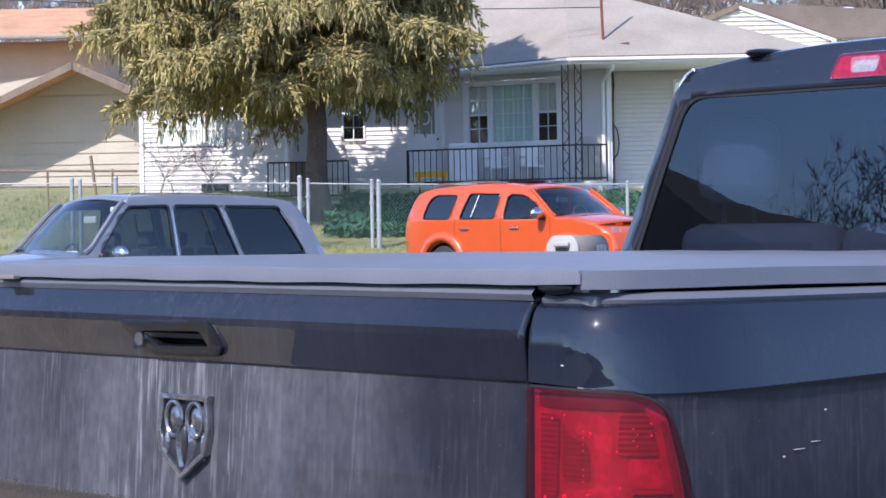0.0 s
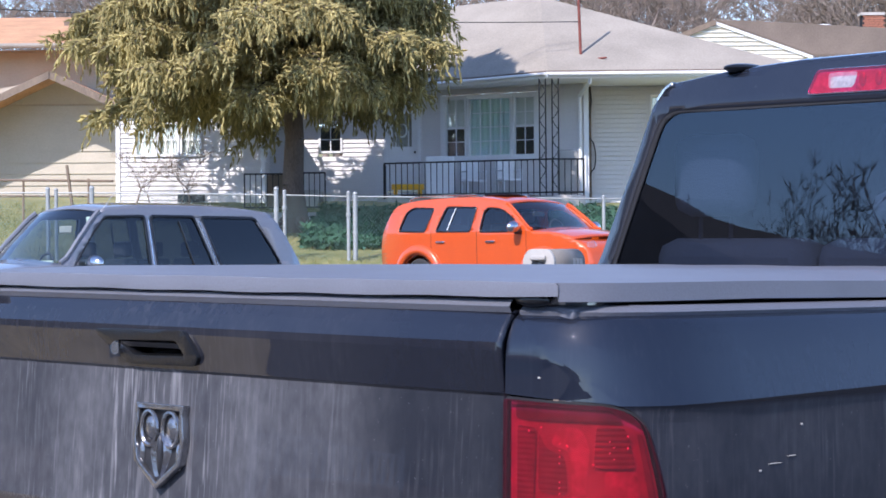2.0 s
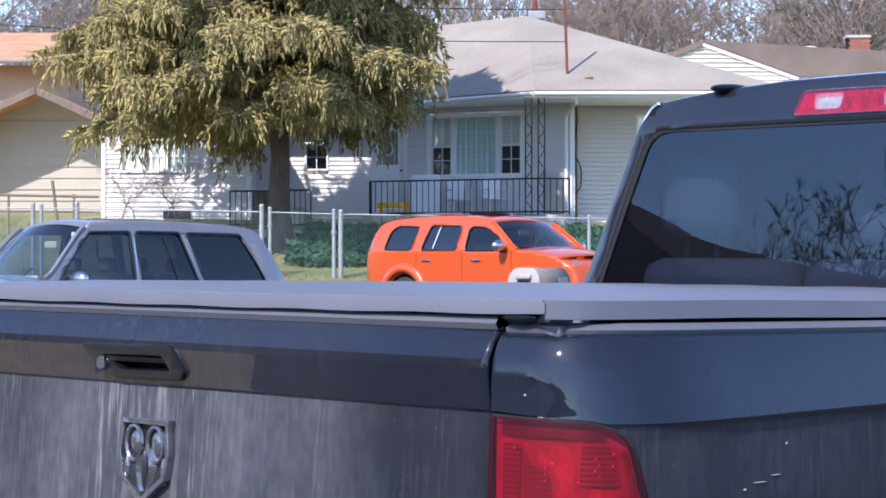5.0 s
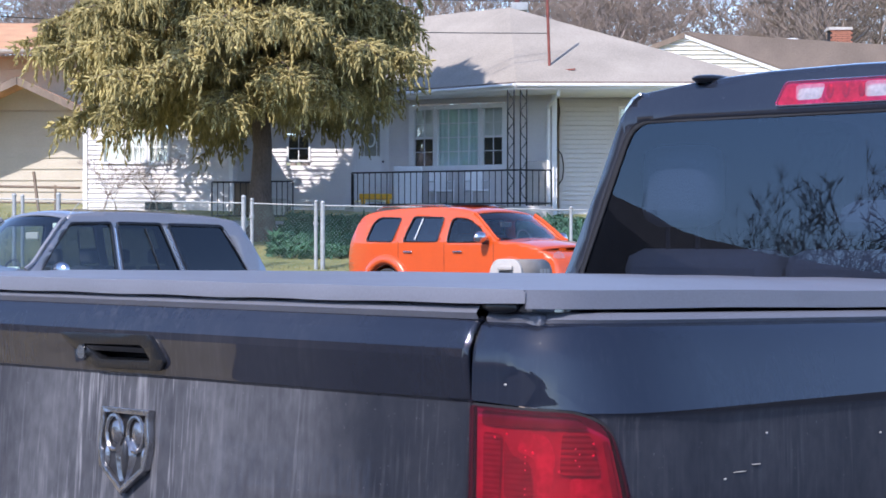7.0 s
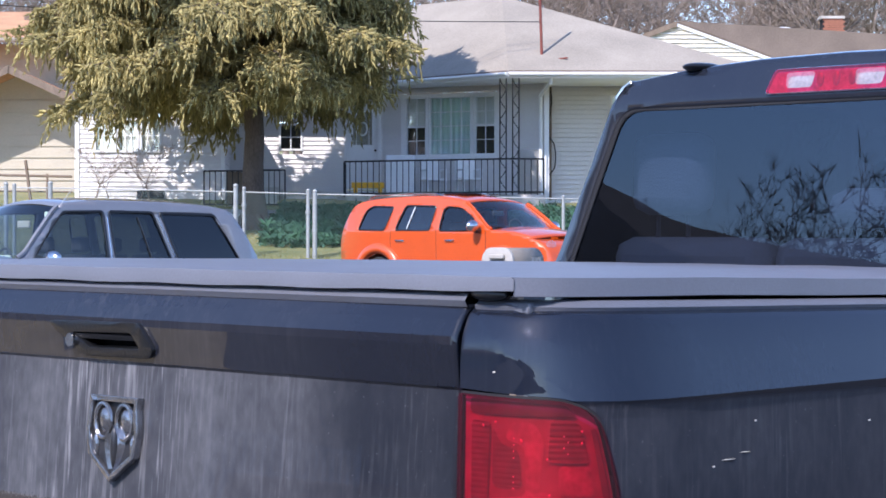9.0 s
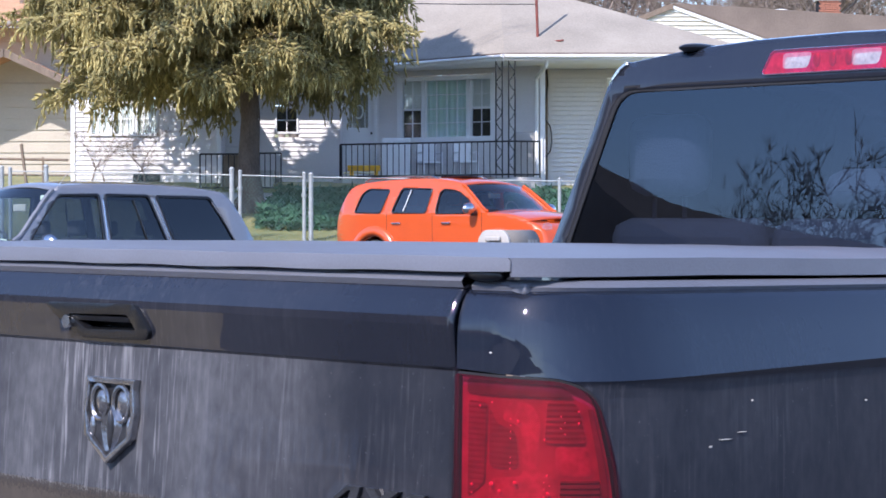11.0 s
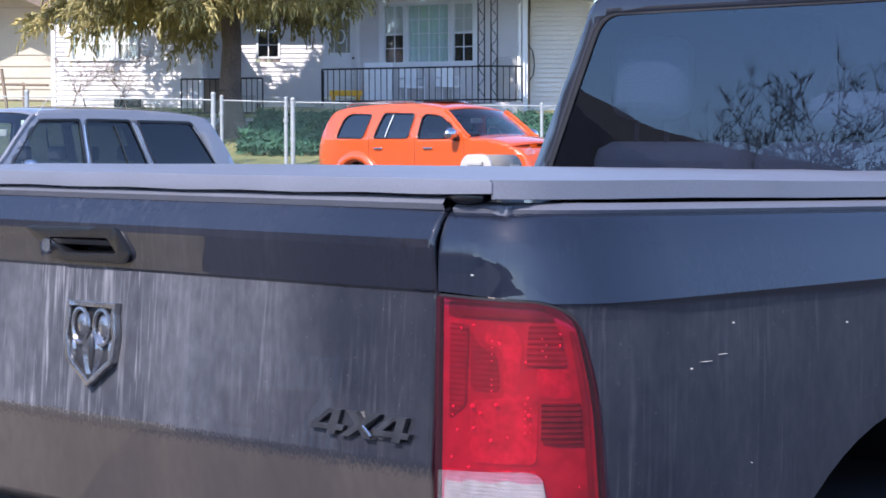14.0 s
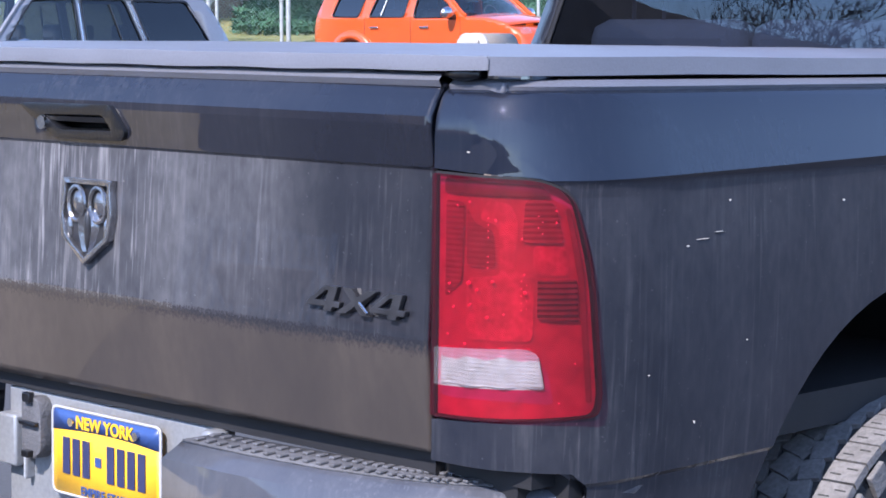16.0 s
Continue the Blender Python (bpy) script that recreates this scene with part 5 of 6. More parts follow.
for a, b in ((-11.5, -8.40), (-8.24, -7.55), (-7.55, -3.99), (-2.47, -0.2), (-0.2, 2.3), (2.3, 4.8), (-3.83, -2.60)):
    part("top_rail", rods(((a, FY, rail_z(a) - 0.02), (b, FY, rail_z(b) - 0.02), 0.013), n=8), M["galv"], fence)
for x, h in ((-3.99, 0.35), (-3.83, 0.9), (-2.60, 0.4), (-2.47, 0.75), (-3.83, 0.3)):
    part("hinge_band", rods(((x, FY, rail_z(x) - h), (x, FY, rail_z(x) - h + 0.06), 0.052), n=12), M["galv"], fence)
vs, fs = [], []


def wire(a, b, w=0.0014):
    k = len(vs)
    d = Vector((0, 1, 0)).cross((b - a).normalized()) * w
    e = Vector((0, w, 0))
    for p in (a, b):
        vs.extend([tuple(p + d), tuple(p - d + e), tuple(p - d - e)])
    for i in range(3):
        fs.append((k + i, k + (i + 1) % 3, k + 3 + (i + 1) % 3, k + 3 + i))


STEP = 0.072
for i in range(int(16.3 / STEP)):
    x = -11.5 + i * STEP
    for s in (1, -1):
        h = 1.28
        xe = x + s * h * 0.9
        za, zb = rail_z(x) - 0.02 - h, rail_z(min(max(xe, -11.5), 4.8)) - 0.02
        a, b = Vector((x, FY + 0.004 * s, za)), Vector((xe, FY + 0.004 * s, zb))
        lo, hi = -11.5, 4.8
        if xe < lo or xe > hi:
            t = ((lo if xe < lo else hi) - x) / (xe - x)
            b = a.lerp(b, t)
        wire(a, b)
me = bpy.data.meshes.new("chain_link_mesh")
me.from_pydata(vs, [], fs)
me.materials.append(M["mesh"])
ob = new("chain_link_mesh", me)
ob.parent = fence
tagged(ob, "diamond wire mesh", kind="stuff")


# ---- houses ----
def lap_wall(a, b, z0, z1, holes=(), material="siding", pitch=0.115, thick=0.03, inset=0.16, label=""):
    """Clapboards between the plan points a and b, each a strip of its own depth, cut round the openings (u0, u1, z0, z1). Joined: too many to pick apart."""
    a, b = Vector((*a, 0)), Vector((*b, 0))
    d = (b - a)
    L = d.length
    d.normalize()
    n = Vector((d.y, -d.x, 0))
    v, f = [], []

    def quad(pts):
        k = len(v)
        v.extend([tuple(p) for p in pts])
        f.append(tuple(range(k, k + len(pts))))

    z = z0
    while z < z1 - 1e-6:
        t = min(z + pitch, z1)
        spans = [(0.0, L)]
        for h0, h1, hz0, hz1 in holes:
            if t > hz0 + 1e-4 and z < hz1 - 1e-4:
                nxt = []
                for s0, s1 in spans:
                    if h0 > s0:
                        nxt.append((s0, min(s1, h0)))
                    if h1 < s1:
                        nxt.append((max(s0, h1), s1))
                spans = [q for q in nxt if q[1] - q[0] > 0.01]
        for s0, s1 in spans:
            p, q = a + d * s0, a + d * s1
            up, dn = Vector((0, 0, t)), Vector((0, 0, z))
            quad((p + n * thick + dn, q + n * thick + dn, q + up, p + up))
            quad((p + dn, q + dn, q + n * thick + dn, p + n * thick + dn))
        z = t
    for h0, h1, hz0, hz1 in holes:
        p, q, back = a + d * h0, a + d * h1, -n * inset
        lo, hi = Vector((0, 0, hz0)), Vector((0, 0, hz1))
        for e, g in (((p, lo), (q, lo)), ((q, lo), (q, hi)), ((q, hi), (p, hi)), ((p, hi), (p, lo))):
            quad((e[0] + e[1] + n * thick, g[0] + g[1] + n * thick, g[0] + g[1] + back, e[0] + e[1] + back))
    bm = bmesh.new()
    me = bpy.data.meshes.new("w")
    me.from_pydata(v, [], f)
    bm.from_mesh(me)
    bpy.data.meshes.remove(me)
    return bm


def wall_frame(a, b):
    a, b = Vector((*a, 0)), Vector((*b, 0))
    d = (b - a).normalized()
    n = Vector((d.y, -d.x, 0))
    return Matrix(((d.x, -n.x, 0, a.x), (d.y, -n.y, 0, a.y), (0, 0, 1, 0), (0, 0, 0, 1)))


def window_unit(root, fr, u0, u1, z0, z1, cols, rows, split=False, behind="curtain", name="window"):
    """Framed sash with glazing bars; fr maps u along the wall, depth inwards, z up."""
    w = part(name, boxes(), M["trim"], root)

    def put(bm):
        bmesh.ops.transform(bm, matrix=fr, verts=bm.verts[:])
        return bm
    t = 0.05
    part("window_frame", put(boxes(((u0, -0.05, z0), (u0 + t, 0.08, z1)), ((u1 - t, -0.05, z0), (u1, 0.08, z1)), ((u0 + t, -0.05, z1 - t), (u1 - t, 0.08, z1)), ((u0 + t, -0.06, z0), (u1 - t, 0.08, z0 + t)))), M["trim"], w, smooth=False)
    a0, a1, b0, b1 = u0 + t, u1 - t, z0 + t, z1 - t
    part("pane", put(boxes(((a0, 0.04, b0), (a1, 0.046, b1)))), M["paneglass"], w, smooth=False).visible_shadow = False
    for i in range(1, cols):
        u = a0 + (a1 - a0) * i / cols
        part("glazing_bar", put(boxes(((u - 0.011, 0.02, b0), (u + 0.011, 0.038, b1)))), M["trim"], w, smooth=False)
    for i in range(1, rows):
        z = b0 + (b1 - b0) * i / rows
        k = 0.028 if split and i == rows // 2 else 0.011
        part("glazing_bar", put(boxes(((a0, 0.021, z - k), (a1, 0.039, z + k)))), M["trim"], w, smooth=False)
    # dark sheet stands in for the unlit room behind the pane
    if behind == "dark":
        part("dark_backing", put(boxes(((u0, 0.30, z0), (u1, 0.32, z1)))), M["interior"], w, smooth=False)
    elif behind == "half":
        part("dark_backing", put(boxes(((u0, 0.12, z0), (u1, 0.14, (z0 + z1) / 2)))), M["interior"], w, smooth=False)
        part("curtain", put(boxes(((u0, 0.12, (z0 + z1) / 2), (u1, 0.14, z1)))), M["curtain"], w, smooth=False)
    else:
        bm = bmesh.new()
        n = 40
        lo, hi = [], []
        rows2 = [[Vector((u0 + (u1 - u0) * i / n, 0.075 + 0.02 * math.sin(i * 1.3), z)) for i in range(n + 1)] for z in (z0, z1)]
        part("curtain", put(loft(rows2)), M[behind], w, "pale gathered curtain")
    return w


def roof_face(pts, out=(0, 0, 1), course=0.14):
    """Shingle courses: the polygon cut into strips, each butt edge a little proud."""
    bm = bmesh.new()
    f = bm.faces.new([bm.verts.new(p) for p in pts])
    zs = [p[2] for p in pts]
    z = min(zs) + course * 0.5
    while z < max(zs):
        bmesh.ops.bisect_plane(bm, geom=bm.verts[:] + bm.edges[:] + bm.faces[:], plane_co=(0, 0, z), plane_no=(0, 0, 1))
        z += course * 0.5
    return facing(bm, out)


house = thing("bungalow", Matrix(), "white vinyl-sided bungalow with a grey hip roof and iron-railed porch", "house")
# left wing
WL = ((-8.79, 50.0), (-5.29, 50.0))
win_l = [(0.40, 0.94, 3.80, 4.62), (0.96, 1.48, 3.80, 4.62), (1.50, 2.03, 3.80, 4.62)]
wing = part("wall", lap_wall(*WL, 2.3, 4.95, [(0.40, 2.03, 3.80, 4.62)]), M["siding"], house, "sunlit white clapboard wing", smooth=False)
for a, b, c, d in win_l:
    window_unit(house, wall_frame(*WL), a, b, c, d, 3, 2, behind="curtain")
part("wall", lap_wall((-5.29, 50.0), (-5.40, 52.5), 2.3, 5.7), M["siding"], house, smooth=False)
part("wall", lap_wall((-8.79, 55.0), (-8.79, 50.0), 2.3, 4.95), M["siding"], house, smooth=False)
for x in (-8.79, -5.29):
    part("corner_board", boxes(((x - 0.05, 49.95, 2.3), (x + 0.05, 50.06, 4.95))), M["trim"], house, smooth=False)
part("foundation_vent", boxes(((-7.35, 49.93, 2.70), (-6.70, 50.0, 2.88))), M["interior"], house, "dark crawl-space vent", smooth=False)
part("wing_roof", roof_face([(-8.85, 49.8, 4.95), (-5.2, 49.8, 4.95), (-5.2, 53.0, 5.7), (-8.85, 53.0, 5.7)]), M["roofgrey"], house, smooth=False, thick=0.12)
# middle wall with a small window and the front door
WM = ((-5.40, 52.5), (-1.53, 52.5))
part("wall", lap_wall(*WM, 2.5, 5.7, [(1.25, 1.85, 3.97, 4.66), (2.98, 3.74, 3.0, 5.14)]), M["siding"], house, "shaded white clapboard wall behind the tree", smooth=False)
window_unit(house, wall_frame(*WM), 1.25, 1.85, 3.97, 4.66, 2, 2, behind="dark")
fr = wall_frame(*WM)


def put(bm, m):
    bmesh.ops.transform(bm, matrix=m, verts=bm.verts[:])
    return bm


door = part("front_door", put(boxes(((2.98, 0.02, 3.0), (3.74, 0.06, 4.12)), ((2.98, 0.02, 4.95), (3.74, 0.06, 5.14)), ((2.98, 0.02, 4.12), (3.12, 0.06, 4.95)), ((3.60, 0.02, 4.12), (3.74, 0.06, 4.95))), fr), M["trim"], house, "white storm door with an oval-decorated glass", smooth=False)
part("door_glass", put(boxes(((3.12, 0.035, 4.12), (3.60, 0.042, 4.95))), fr), M["paneglass"], door, smooth=False)
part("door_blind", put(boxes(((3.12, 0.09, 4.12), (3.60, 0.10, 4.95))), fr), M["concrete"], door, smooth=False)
b = bmesh.new()
for i in range(24):
    a, c = 2 * math.pi * i / 24, 2 * math.pi * (i + 1) / 24
    rod(b, (3.36 + 0.11 * math.cos(a), 0.02, 4.53 + 0.17 * math.sin(a)), (3.36 + 0.11 * math.cos(c), 0.02, 4.53 + 0.17 * math.sin(c)), 0.022, 6)
part("door_wreath", put(b, fr), M["curtain"], door, "pale wreath")
for u in (3.20, 3.52):
    part("door_bar", put(boxes(((u - 0.012, 0.025, 4.12), (u + 0.012, 0.034, 4.95))), fr), M["trim"], door, smooth=False)
part("door_knob", put(ball(bmesh.new(), (3.68, -0.02, 3.98), (0.03, 0.03, 0.03), 10), fr), M["iron"], door)
part("door_frame", put(boxes(((2.90, -0.06, 2.98), (2.98, 0.06, 5.22)), ((3.74, -0.06, 2.98), (3.82, 0.06, 5.22)), ((2.98, -0.06, 5.14), (3.74, 0.06, 5.22))), fr), M["trim"], house, smooth=False)
# porch wall with the picture window
WP = ((-1.53, 52.5), (2.47, 50.55))
part("wall", lap_wall(*WP, 2.5, 5.75, [(0.62, 3.16, 3.80, 5.30)]), M["siding"], house, "white clapboard porch wall", smooth=False)
fr = wall_frame(*WP)
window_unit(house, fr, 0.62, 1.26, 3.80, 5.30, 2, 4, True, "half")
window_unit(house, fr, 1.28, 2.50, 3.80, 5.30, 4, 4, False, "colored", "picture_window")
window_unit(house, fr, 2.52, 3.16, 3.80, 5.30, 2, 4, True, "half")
part("window_surround", put(boxes(((0.54, -0.055, 3.74), (0.62, 0.03, 5.36)), ((3.16, -0.055, 3.74), (3.24, 0.03, 5.36)), ((0.62, -0.055, 5.30), (3.16, 0.03, 5.36)), ((0.62, -0.075, 3.72), (3.16, 0.03, 3.80))), fr), M["trim"], house, smooth=False)
# right wall
WR = ((2.50, 51.5), (9.3, 51.5))
part("wall", lap_wall(*WR, 2.3, 5.6, [(1.62, 2.6, 4.35, 5.28)], thick=0.055), M["siding"], house, "white clapboard side", smooth=False)
window_unit(house, wall_frame(*WR), 1.62, 2.6, 4.35, 5.28, 1, 2, behind="curtain")
part("corner_board", boxes(((2.44, 50.48, 2.3), (2.56, 51.5, 5.6))), M["trim"], house, smooth=False)
part("wall", lap_wall((9.3, 51.5), (9.3, 58.0), 2.3, 5.6), M["siding"], house, smooth=False)
# roof
EV = 5.66
B, C, AP, L, RG, D = (1.53, 48.9, EV), (7.75, 48.9, EV), (1.50, 54.0, 8.06), (-5.2, 55.2, EV), (-4.9, 59.8, 8.06), (9.6, 58.0, EV)
part("roof", roof_face([L, B, AP, RG], (-0.5, -0.5, 1)), M["roofgrey"], house, "weathered grey shingles over the porch", smooth=False, thick=0.06)
part("roof", roof_face([B, C, AP], (0, -0.5, 1)), M["roofgrey"], house, "weathered grey hip roof", smooth=False, thick=0.06)
part("roof", roof_face([C, D, AP], (1, 0, 1)), M["roofgrey"], house, smooth=False, thick=0.06)
# added roof, hidden by the spruce, to shade the middle wall
part("shade_roof", roof_face([(-5.7, 51.3, EV), (-1.25, 51.3, EV), (-1.25, 55.5, EV + 1.7), (-5.7, 55.5, EV + 1.7)]), M["roofgrey"], house, smooth=False, thick=0.1)
part("soffit", facing(loft([[Vector(p) + Vector((0, 0, -0.14)) for p in (L, B, C)], [Vector((-1.5, 54.2, EV - 0.14)), Vector((2.5, 51.6, EV - 0.14)), Vector((9.3, 51.6, EV - 0.14))]]), (0, 0, -1)), M["trim"], house, thick=0.02)
for a, b in ((L, B), (B, C)):
    a, b = Vector(a), Vector(b)
    n = Vector(((b - a).y, -(b - a).x, 0)).normalized()
    part("fascia", loft([[a + n * 0.01 + Vector((0, 0, -0.15)), a + n * 0.01 + Vector((0, 0, 0.0))], [b + n * 0.01 + Vector((0, 0, -0.15)), b + n * 0.01 + Vector((0, 0, 0.0))]]), M["trim"], house, thick=0.03)
    part("gutter", rods((a + n * 0.06 + Vector((0, 0, -0.05)), b + n * 0.06 + Vector((0, 0, -0.05)), 0.042), n=8), M["trim"], house, "white gutter")
    part("drip_edge", rods((a + n * 0.05 + Vector((0, 0, 0.01)), b + n * 0.05 + Vector((0, 0, 0.01)), 0.022), n=6), M["roofbrown"], house, "dark stained drip edge")
part("downspout", rods(((2.52, 48.92, EV - 0.08), (2.52, 49.0, EV - 0.25), 0.045), ((2.52, 49.0, EV - 0.25), (2.34, 50.40, EV - 0.45), 0.045), ((2.34, 50.40, EV - 0.45), (2.36, 50.40, 2.6), 0.045), n=8), M["trim"], house, "white downspout")
cab = bmesh.new()
pts = [Vector((2.62 + 0.05 * math.sin(i * 0.9) + (0.10 if 6 < i < 11 else 0), 51.38, 5.5 - i * 0.2)) for i in range(15)]
for a, b in zip(pts, pts[1:]):
    rod(cab, a, b, 0.016, 5)
part("service_cable", cab, M["iron"], house, "black service cable")
part("service_conduit", rods(((2.64, 51.42, 2.7), (2.64, 51.42, 5.5), 0.03), n=8), M["wood"], house)
part("service_mast", rods(((2.36, 50.0, 6.0), (2.28, 50.0, 8.4), 0.035), n=8), M["rust"], house, "rusty service mast")
part("mast_flashing", rods(((2.36, 50.0, 6.02), (2.95, 49.6, 6.05), 0.02), n=6), M["rust"], house)
part("roof_vent", boxes(((1.55, 54.2, 8.0), (2.0, 54.5, 8.22))), M["galv"], house, bevel=0.03)
part("vent_pipe", rods(((1.75, 55, 7.9), (1.73, 55, 8.9), 0.07), n=8), M["rust"], house)
# porch slab, rail and iron posts
part("porch_floor", sheet([(-2.6, 50.9), (1.75, 48.95), (2.4, 49.1), (2.4, 50.2), (-1.4, 52.4), (-2.6, 52.4)], [], lambda u, v: Vector((u, v, 2.78)), 5, 5, (0, 0, 1)), M["concrete"], house, thick=0.5)
RA, RB, RC = Vector((-2.42, 50.75, 0)), Vector((1.62, 48.98, 0)), Vector((2.36, 49.1, 0))


def iron_rail(a, b, z0, z1, n, parent, sag=0.0):
    rl = part("railing", bmesh.new(), M["iron"], parent, "black wrought iron railing")
    for z in (z0 + 0.08, z1):
        part("rail", rods((a + Vector((0, 0, z)), b + Vector((0, 0, z + sag)), 0.020), n=6), M["iron"], rl)
    for i in range(n + 1):
        p = a.lerp(b, i / n)
        part("baluster", rods((p + Vector((0, 0, z0)), p + Vector((0, 0, z1 + sag * i / n)), 0.012 if 0 < i < n else 0.02), n=5), M["iron"], rl)
    return rl


iron_rail(RA, RB, 2.76, 3.62, 28, house)
iron_rail(RB, RC, 2.76, 3.62, 5, house)
iron_rail(Vector((-2.42, 50.75, 0)), Vector((-2.42, 51.45, 0)), 2.76, 3.60, 4, house)
for x0, y0 in ((1.40, 49.05), (1.70, 49.0)):
    pst = part("porch_post", rods(((x0 - 0.075, y0, 2.78), (x0 - 0.075, y0, EV - 0.15), 0.018), ((x0 + 0.075, y0, 2.78), (x0 + 0.075, y0, EV - 0.15), 0.018), n=6), M["iron"], house, "ornate wrought iron porch post")
    for k in range(11):
        z = 2.9 + k * 0.235
        s = 1 if k % 2 else -1
        part("scroll", rods(((x0 - s * 0.075, y0, z), (x0 + s * 0.03, y0, z + 0.14), 0.011), ((x0 + s * 0.03, y0, z + 0.14), (x0 + s * 0.075, y0, z + 0.235), 0.011), n=5), M["iron"], pst)
part("porch_step", boxes(((-2.35, 50.55, 2.55), (-1.55, 50.95, 2.85))), M["concrete"], house, smooth=False)
solo("planter", boxes(((-2.25, 50.86, 2.98), (-1.45, 50.98, 3.12)), ((-2.2, 50.88, 2.78), (-2.1, 50.96, 2.98)), ((-1.6, 50.88, 2.78), (-1.5, 50.96, 2.98))), M["plate"], Matrix(), "small yellow wooden bench on the porch", "bench", bevel=0.01)
for cx, cy in ((-0.25, 51.0), (0.62, 50.5)):
    ch = thing("porch_chair", pose(cx, cy, 2.78, 0, 0, 20), "white plastic armchair on the porch", "chair", "porch chairs")
    part("seat", boxes(((-0.26, -0.25, 0.38), (0.26, 0.25, 0.43))), M["trim"], ch, bevel=0.015)
    part("backrest", boxes(((-0.26, 0.22, 0.43), (0.26, 0.27, 0.92))), M["trim"], ch, bevel=0.02)
    for sx in (-0.23, 0.23):
        part("armrest", boxes(((sx - 0.03, -0.25, 0.62), (sx + 0.03, 0.25, 0.66))), M["trim"], ch, bevel=0.01)
        for sy in (-0.22, 0.22):
            part("leg", boxes(((sx - 0.025, sy - 0.025, 0), (sx + 0.025, sy + 0.025, 0.62))), M["trim"], ch)
solo("porch_cover", boxes(((-1.42, 51.0, 2.80), (-0.72, 51.35, 3.80))), M["trim"], Matrix(), "white covered object beside the front door", "cover", bevel=0.03)
solo("storage_box", boxes(((1.75, 49.25, 2.80), (2.25, 49.45, 3.85))), M["mailpale"], Matrix(), "pale storage box at the porch end", "box", bevel=0.03)
# side stair with its own rail
stair = thing("side_stair", Matrix(), "brick side stair with an iron rail by the wing", "stair")
for k in range(3):
    part("step", boxes(((-5.15, 49.0 + k * 0.35, 2.2), (-3.95, 51.4, 2.62 + k * 0.17))), M["concrete"], stair, smooth=False)
part("stair_side", boxes(((-5.1, 48.98, 2.55), (-4.6, 49.05, 3.3))), M["wood"], stair, smooth=False)
iron_rail(Vector((-5.62, 48.9, 0)), Vector((-4.55, 48.9, 0)), 2.45, 3.32, 8, stair)
iron_rail(Vector((-4.35, 48.9, 0)), Vector((-3.72, 48.9, 0)), 2.45, 3.34, 5, stair)

# tan neighbour


def far(x, z, d=55.0):
    return (x * d / 46, d, 1.43 + (z - 1.43) * d / 46)


tan = thing("tan_house", Matrix(), "tan-sided house with an orange-brown shingle roof", "house")
xr = far(-8.11, 4)[0]
RY = 53.55
px, pz = far(-9.61, 5.48, RY)[0], far(-9.61, 5.48, RY)[2]
slope = 0.46
xl = px - 4.2
part("wall", lap_wall((xl, 55), (xr, 55), 2.4, pz - slope * (xr - px), (), "tan", 0.30, 0.03), M["tan"], tan, "tan siding boards, half in shade", smooth=False)
gb = bmesh.new()
gb.faces.new([gb.verts.new(p) for p in ((xl, 54.99, pz - slope * (xr - px)), (xr, 54.99, pz - slope * (xr - px)), (px, 54.99, pz))])
part("gable", gb, M["tan"], tan, smooth=False, thick=0.05)
part("wall", lap_wall((xr, 55), (xr, 61), 2.4, pz - slope * (xr - px), (), "tan", 0.30, 0.03), M["tan"], tan, smooth=False)
for s in (-1, 1):
    run = xr - px + 0.25 if s > 0 else 4.4
    e, ez = px + s * run, pz - slope * run
    part("roof", facing(loft([[Vector((px, RY, pz + 0.05)), Vector((px, 62, pz + 0.05))], [Vector((e, RY, ez + 0.05)), Vector((e, 62, ez + 0.05))]]), (0, 0, 1)), M["rooforange"], tan, smooth=False, thick=0.1)
    part("rake_board", loft([[Vector((px, RY - 0.02, pz + 0.06)), Vector((px, RY - 0.02, pz - 0.14))], [Vector((e, RY - 0.02, ez + 0.06)), Vector((e, RY - 0.02, ez - 0.14))]]), M["wood"], tan, smooth=False, thick=0.03)
EVZ = far(-9.3, 6.12)[2] * 1.0
part("main_wall", lap_wall((-24, 59), (-9.9, 59), 2.4, EVZ + 0.25, (), "tan", 0.30, 0.025), M["tan"], tan, smooth=False)
part("main_roof", roof_face([(-24.5, 57.6, EVZ + 0.28), (-10.2, 57.6, EVZ + 0.28), (-10.2, 64, EVZ + 1.75), (-24.5, 64, EVZ + 1.75)]), M["rooforange"], tan, "orange-brown shingle roof", smooth=False, thick=0.08)
part("gutter", rods(((-24.5, 57.53, EVZ + 0.23), (-10.2, 57.53, EVZ + 0.23), 0.07), n=8), M["roofgrey"], tan)
part("roof_vent", boxes(((-12.45, 61.8, EVZ + 1.1), (-12.0, 62.1, EVZ + 1.4))), M["wood"], tan, bevel=0.02)
# its railing in the yard
yard = thing("yard_railing", Matrix(), "weathered brown pipe railing before the tan house", "railing")
part("rail", rods(((-12.6, 46, 3.16), (-8.2, 46, 3.08), 0.028), n=6), M["wood"], yard)
part("rail", rods(((-12.6, 46, 2.80), (-8.2, 46, 2.74), 0.02), n=6), M["wood"], yard)
for x in (-11.9, -10.2, -8.75):
    part("post", rods(((x, 46, 1.9), (x, 46, 3.14), 0.028), n=6), M["wood"], yard)
solo("leaning_stake", rods(((-9.02, 45.6, 2.4), (-9.15, 45.6, 3.42), 0.035), n=6), M["wood"], Matrix(), "leaning weathered wooden stake", "stake")

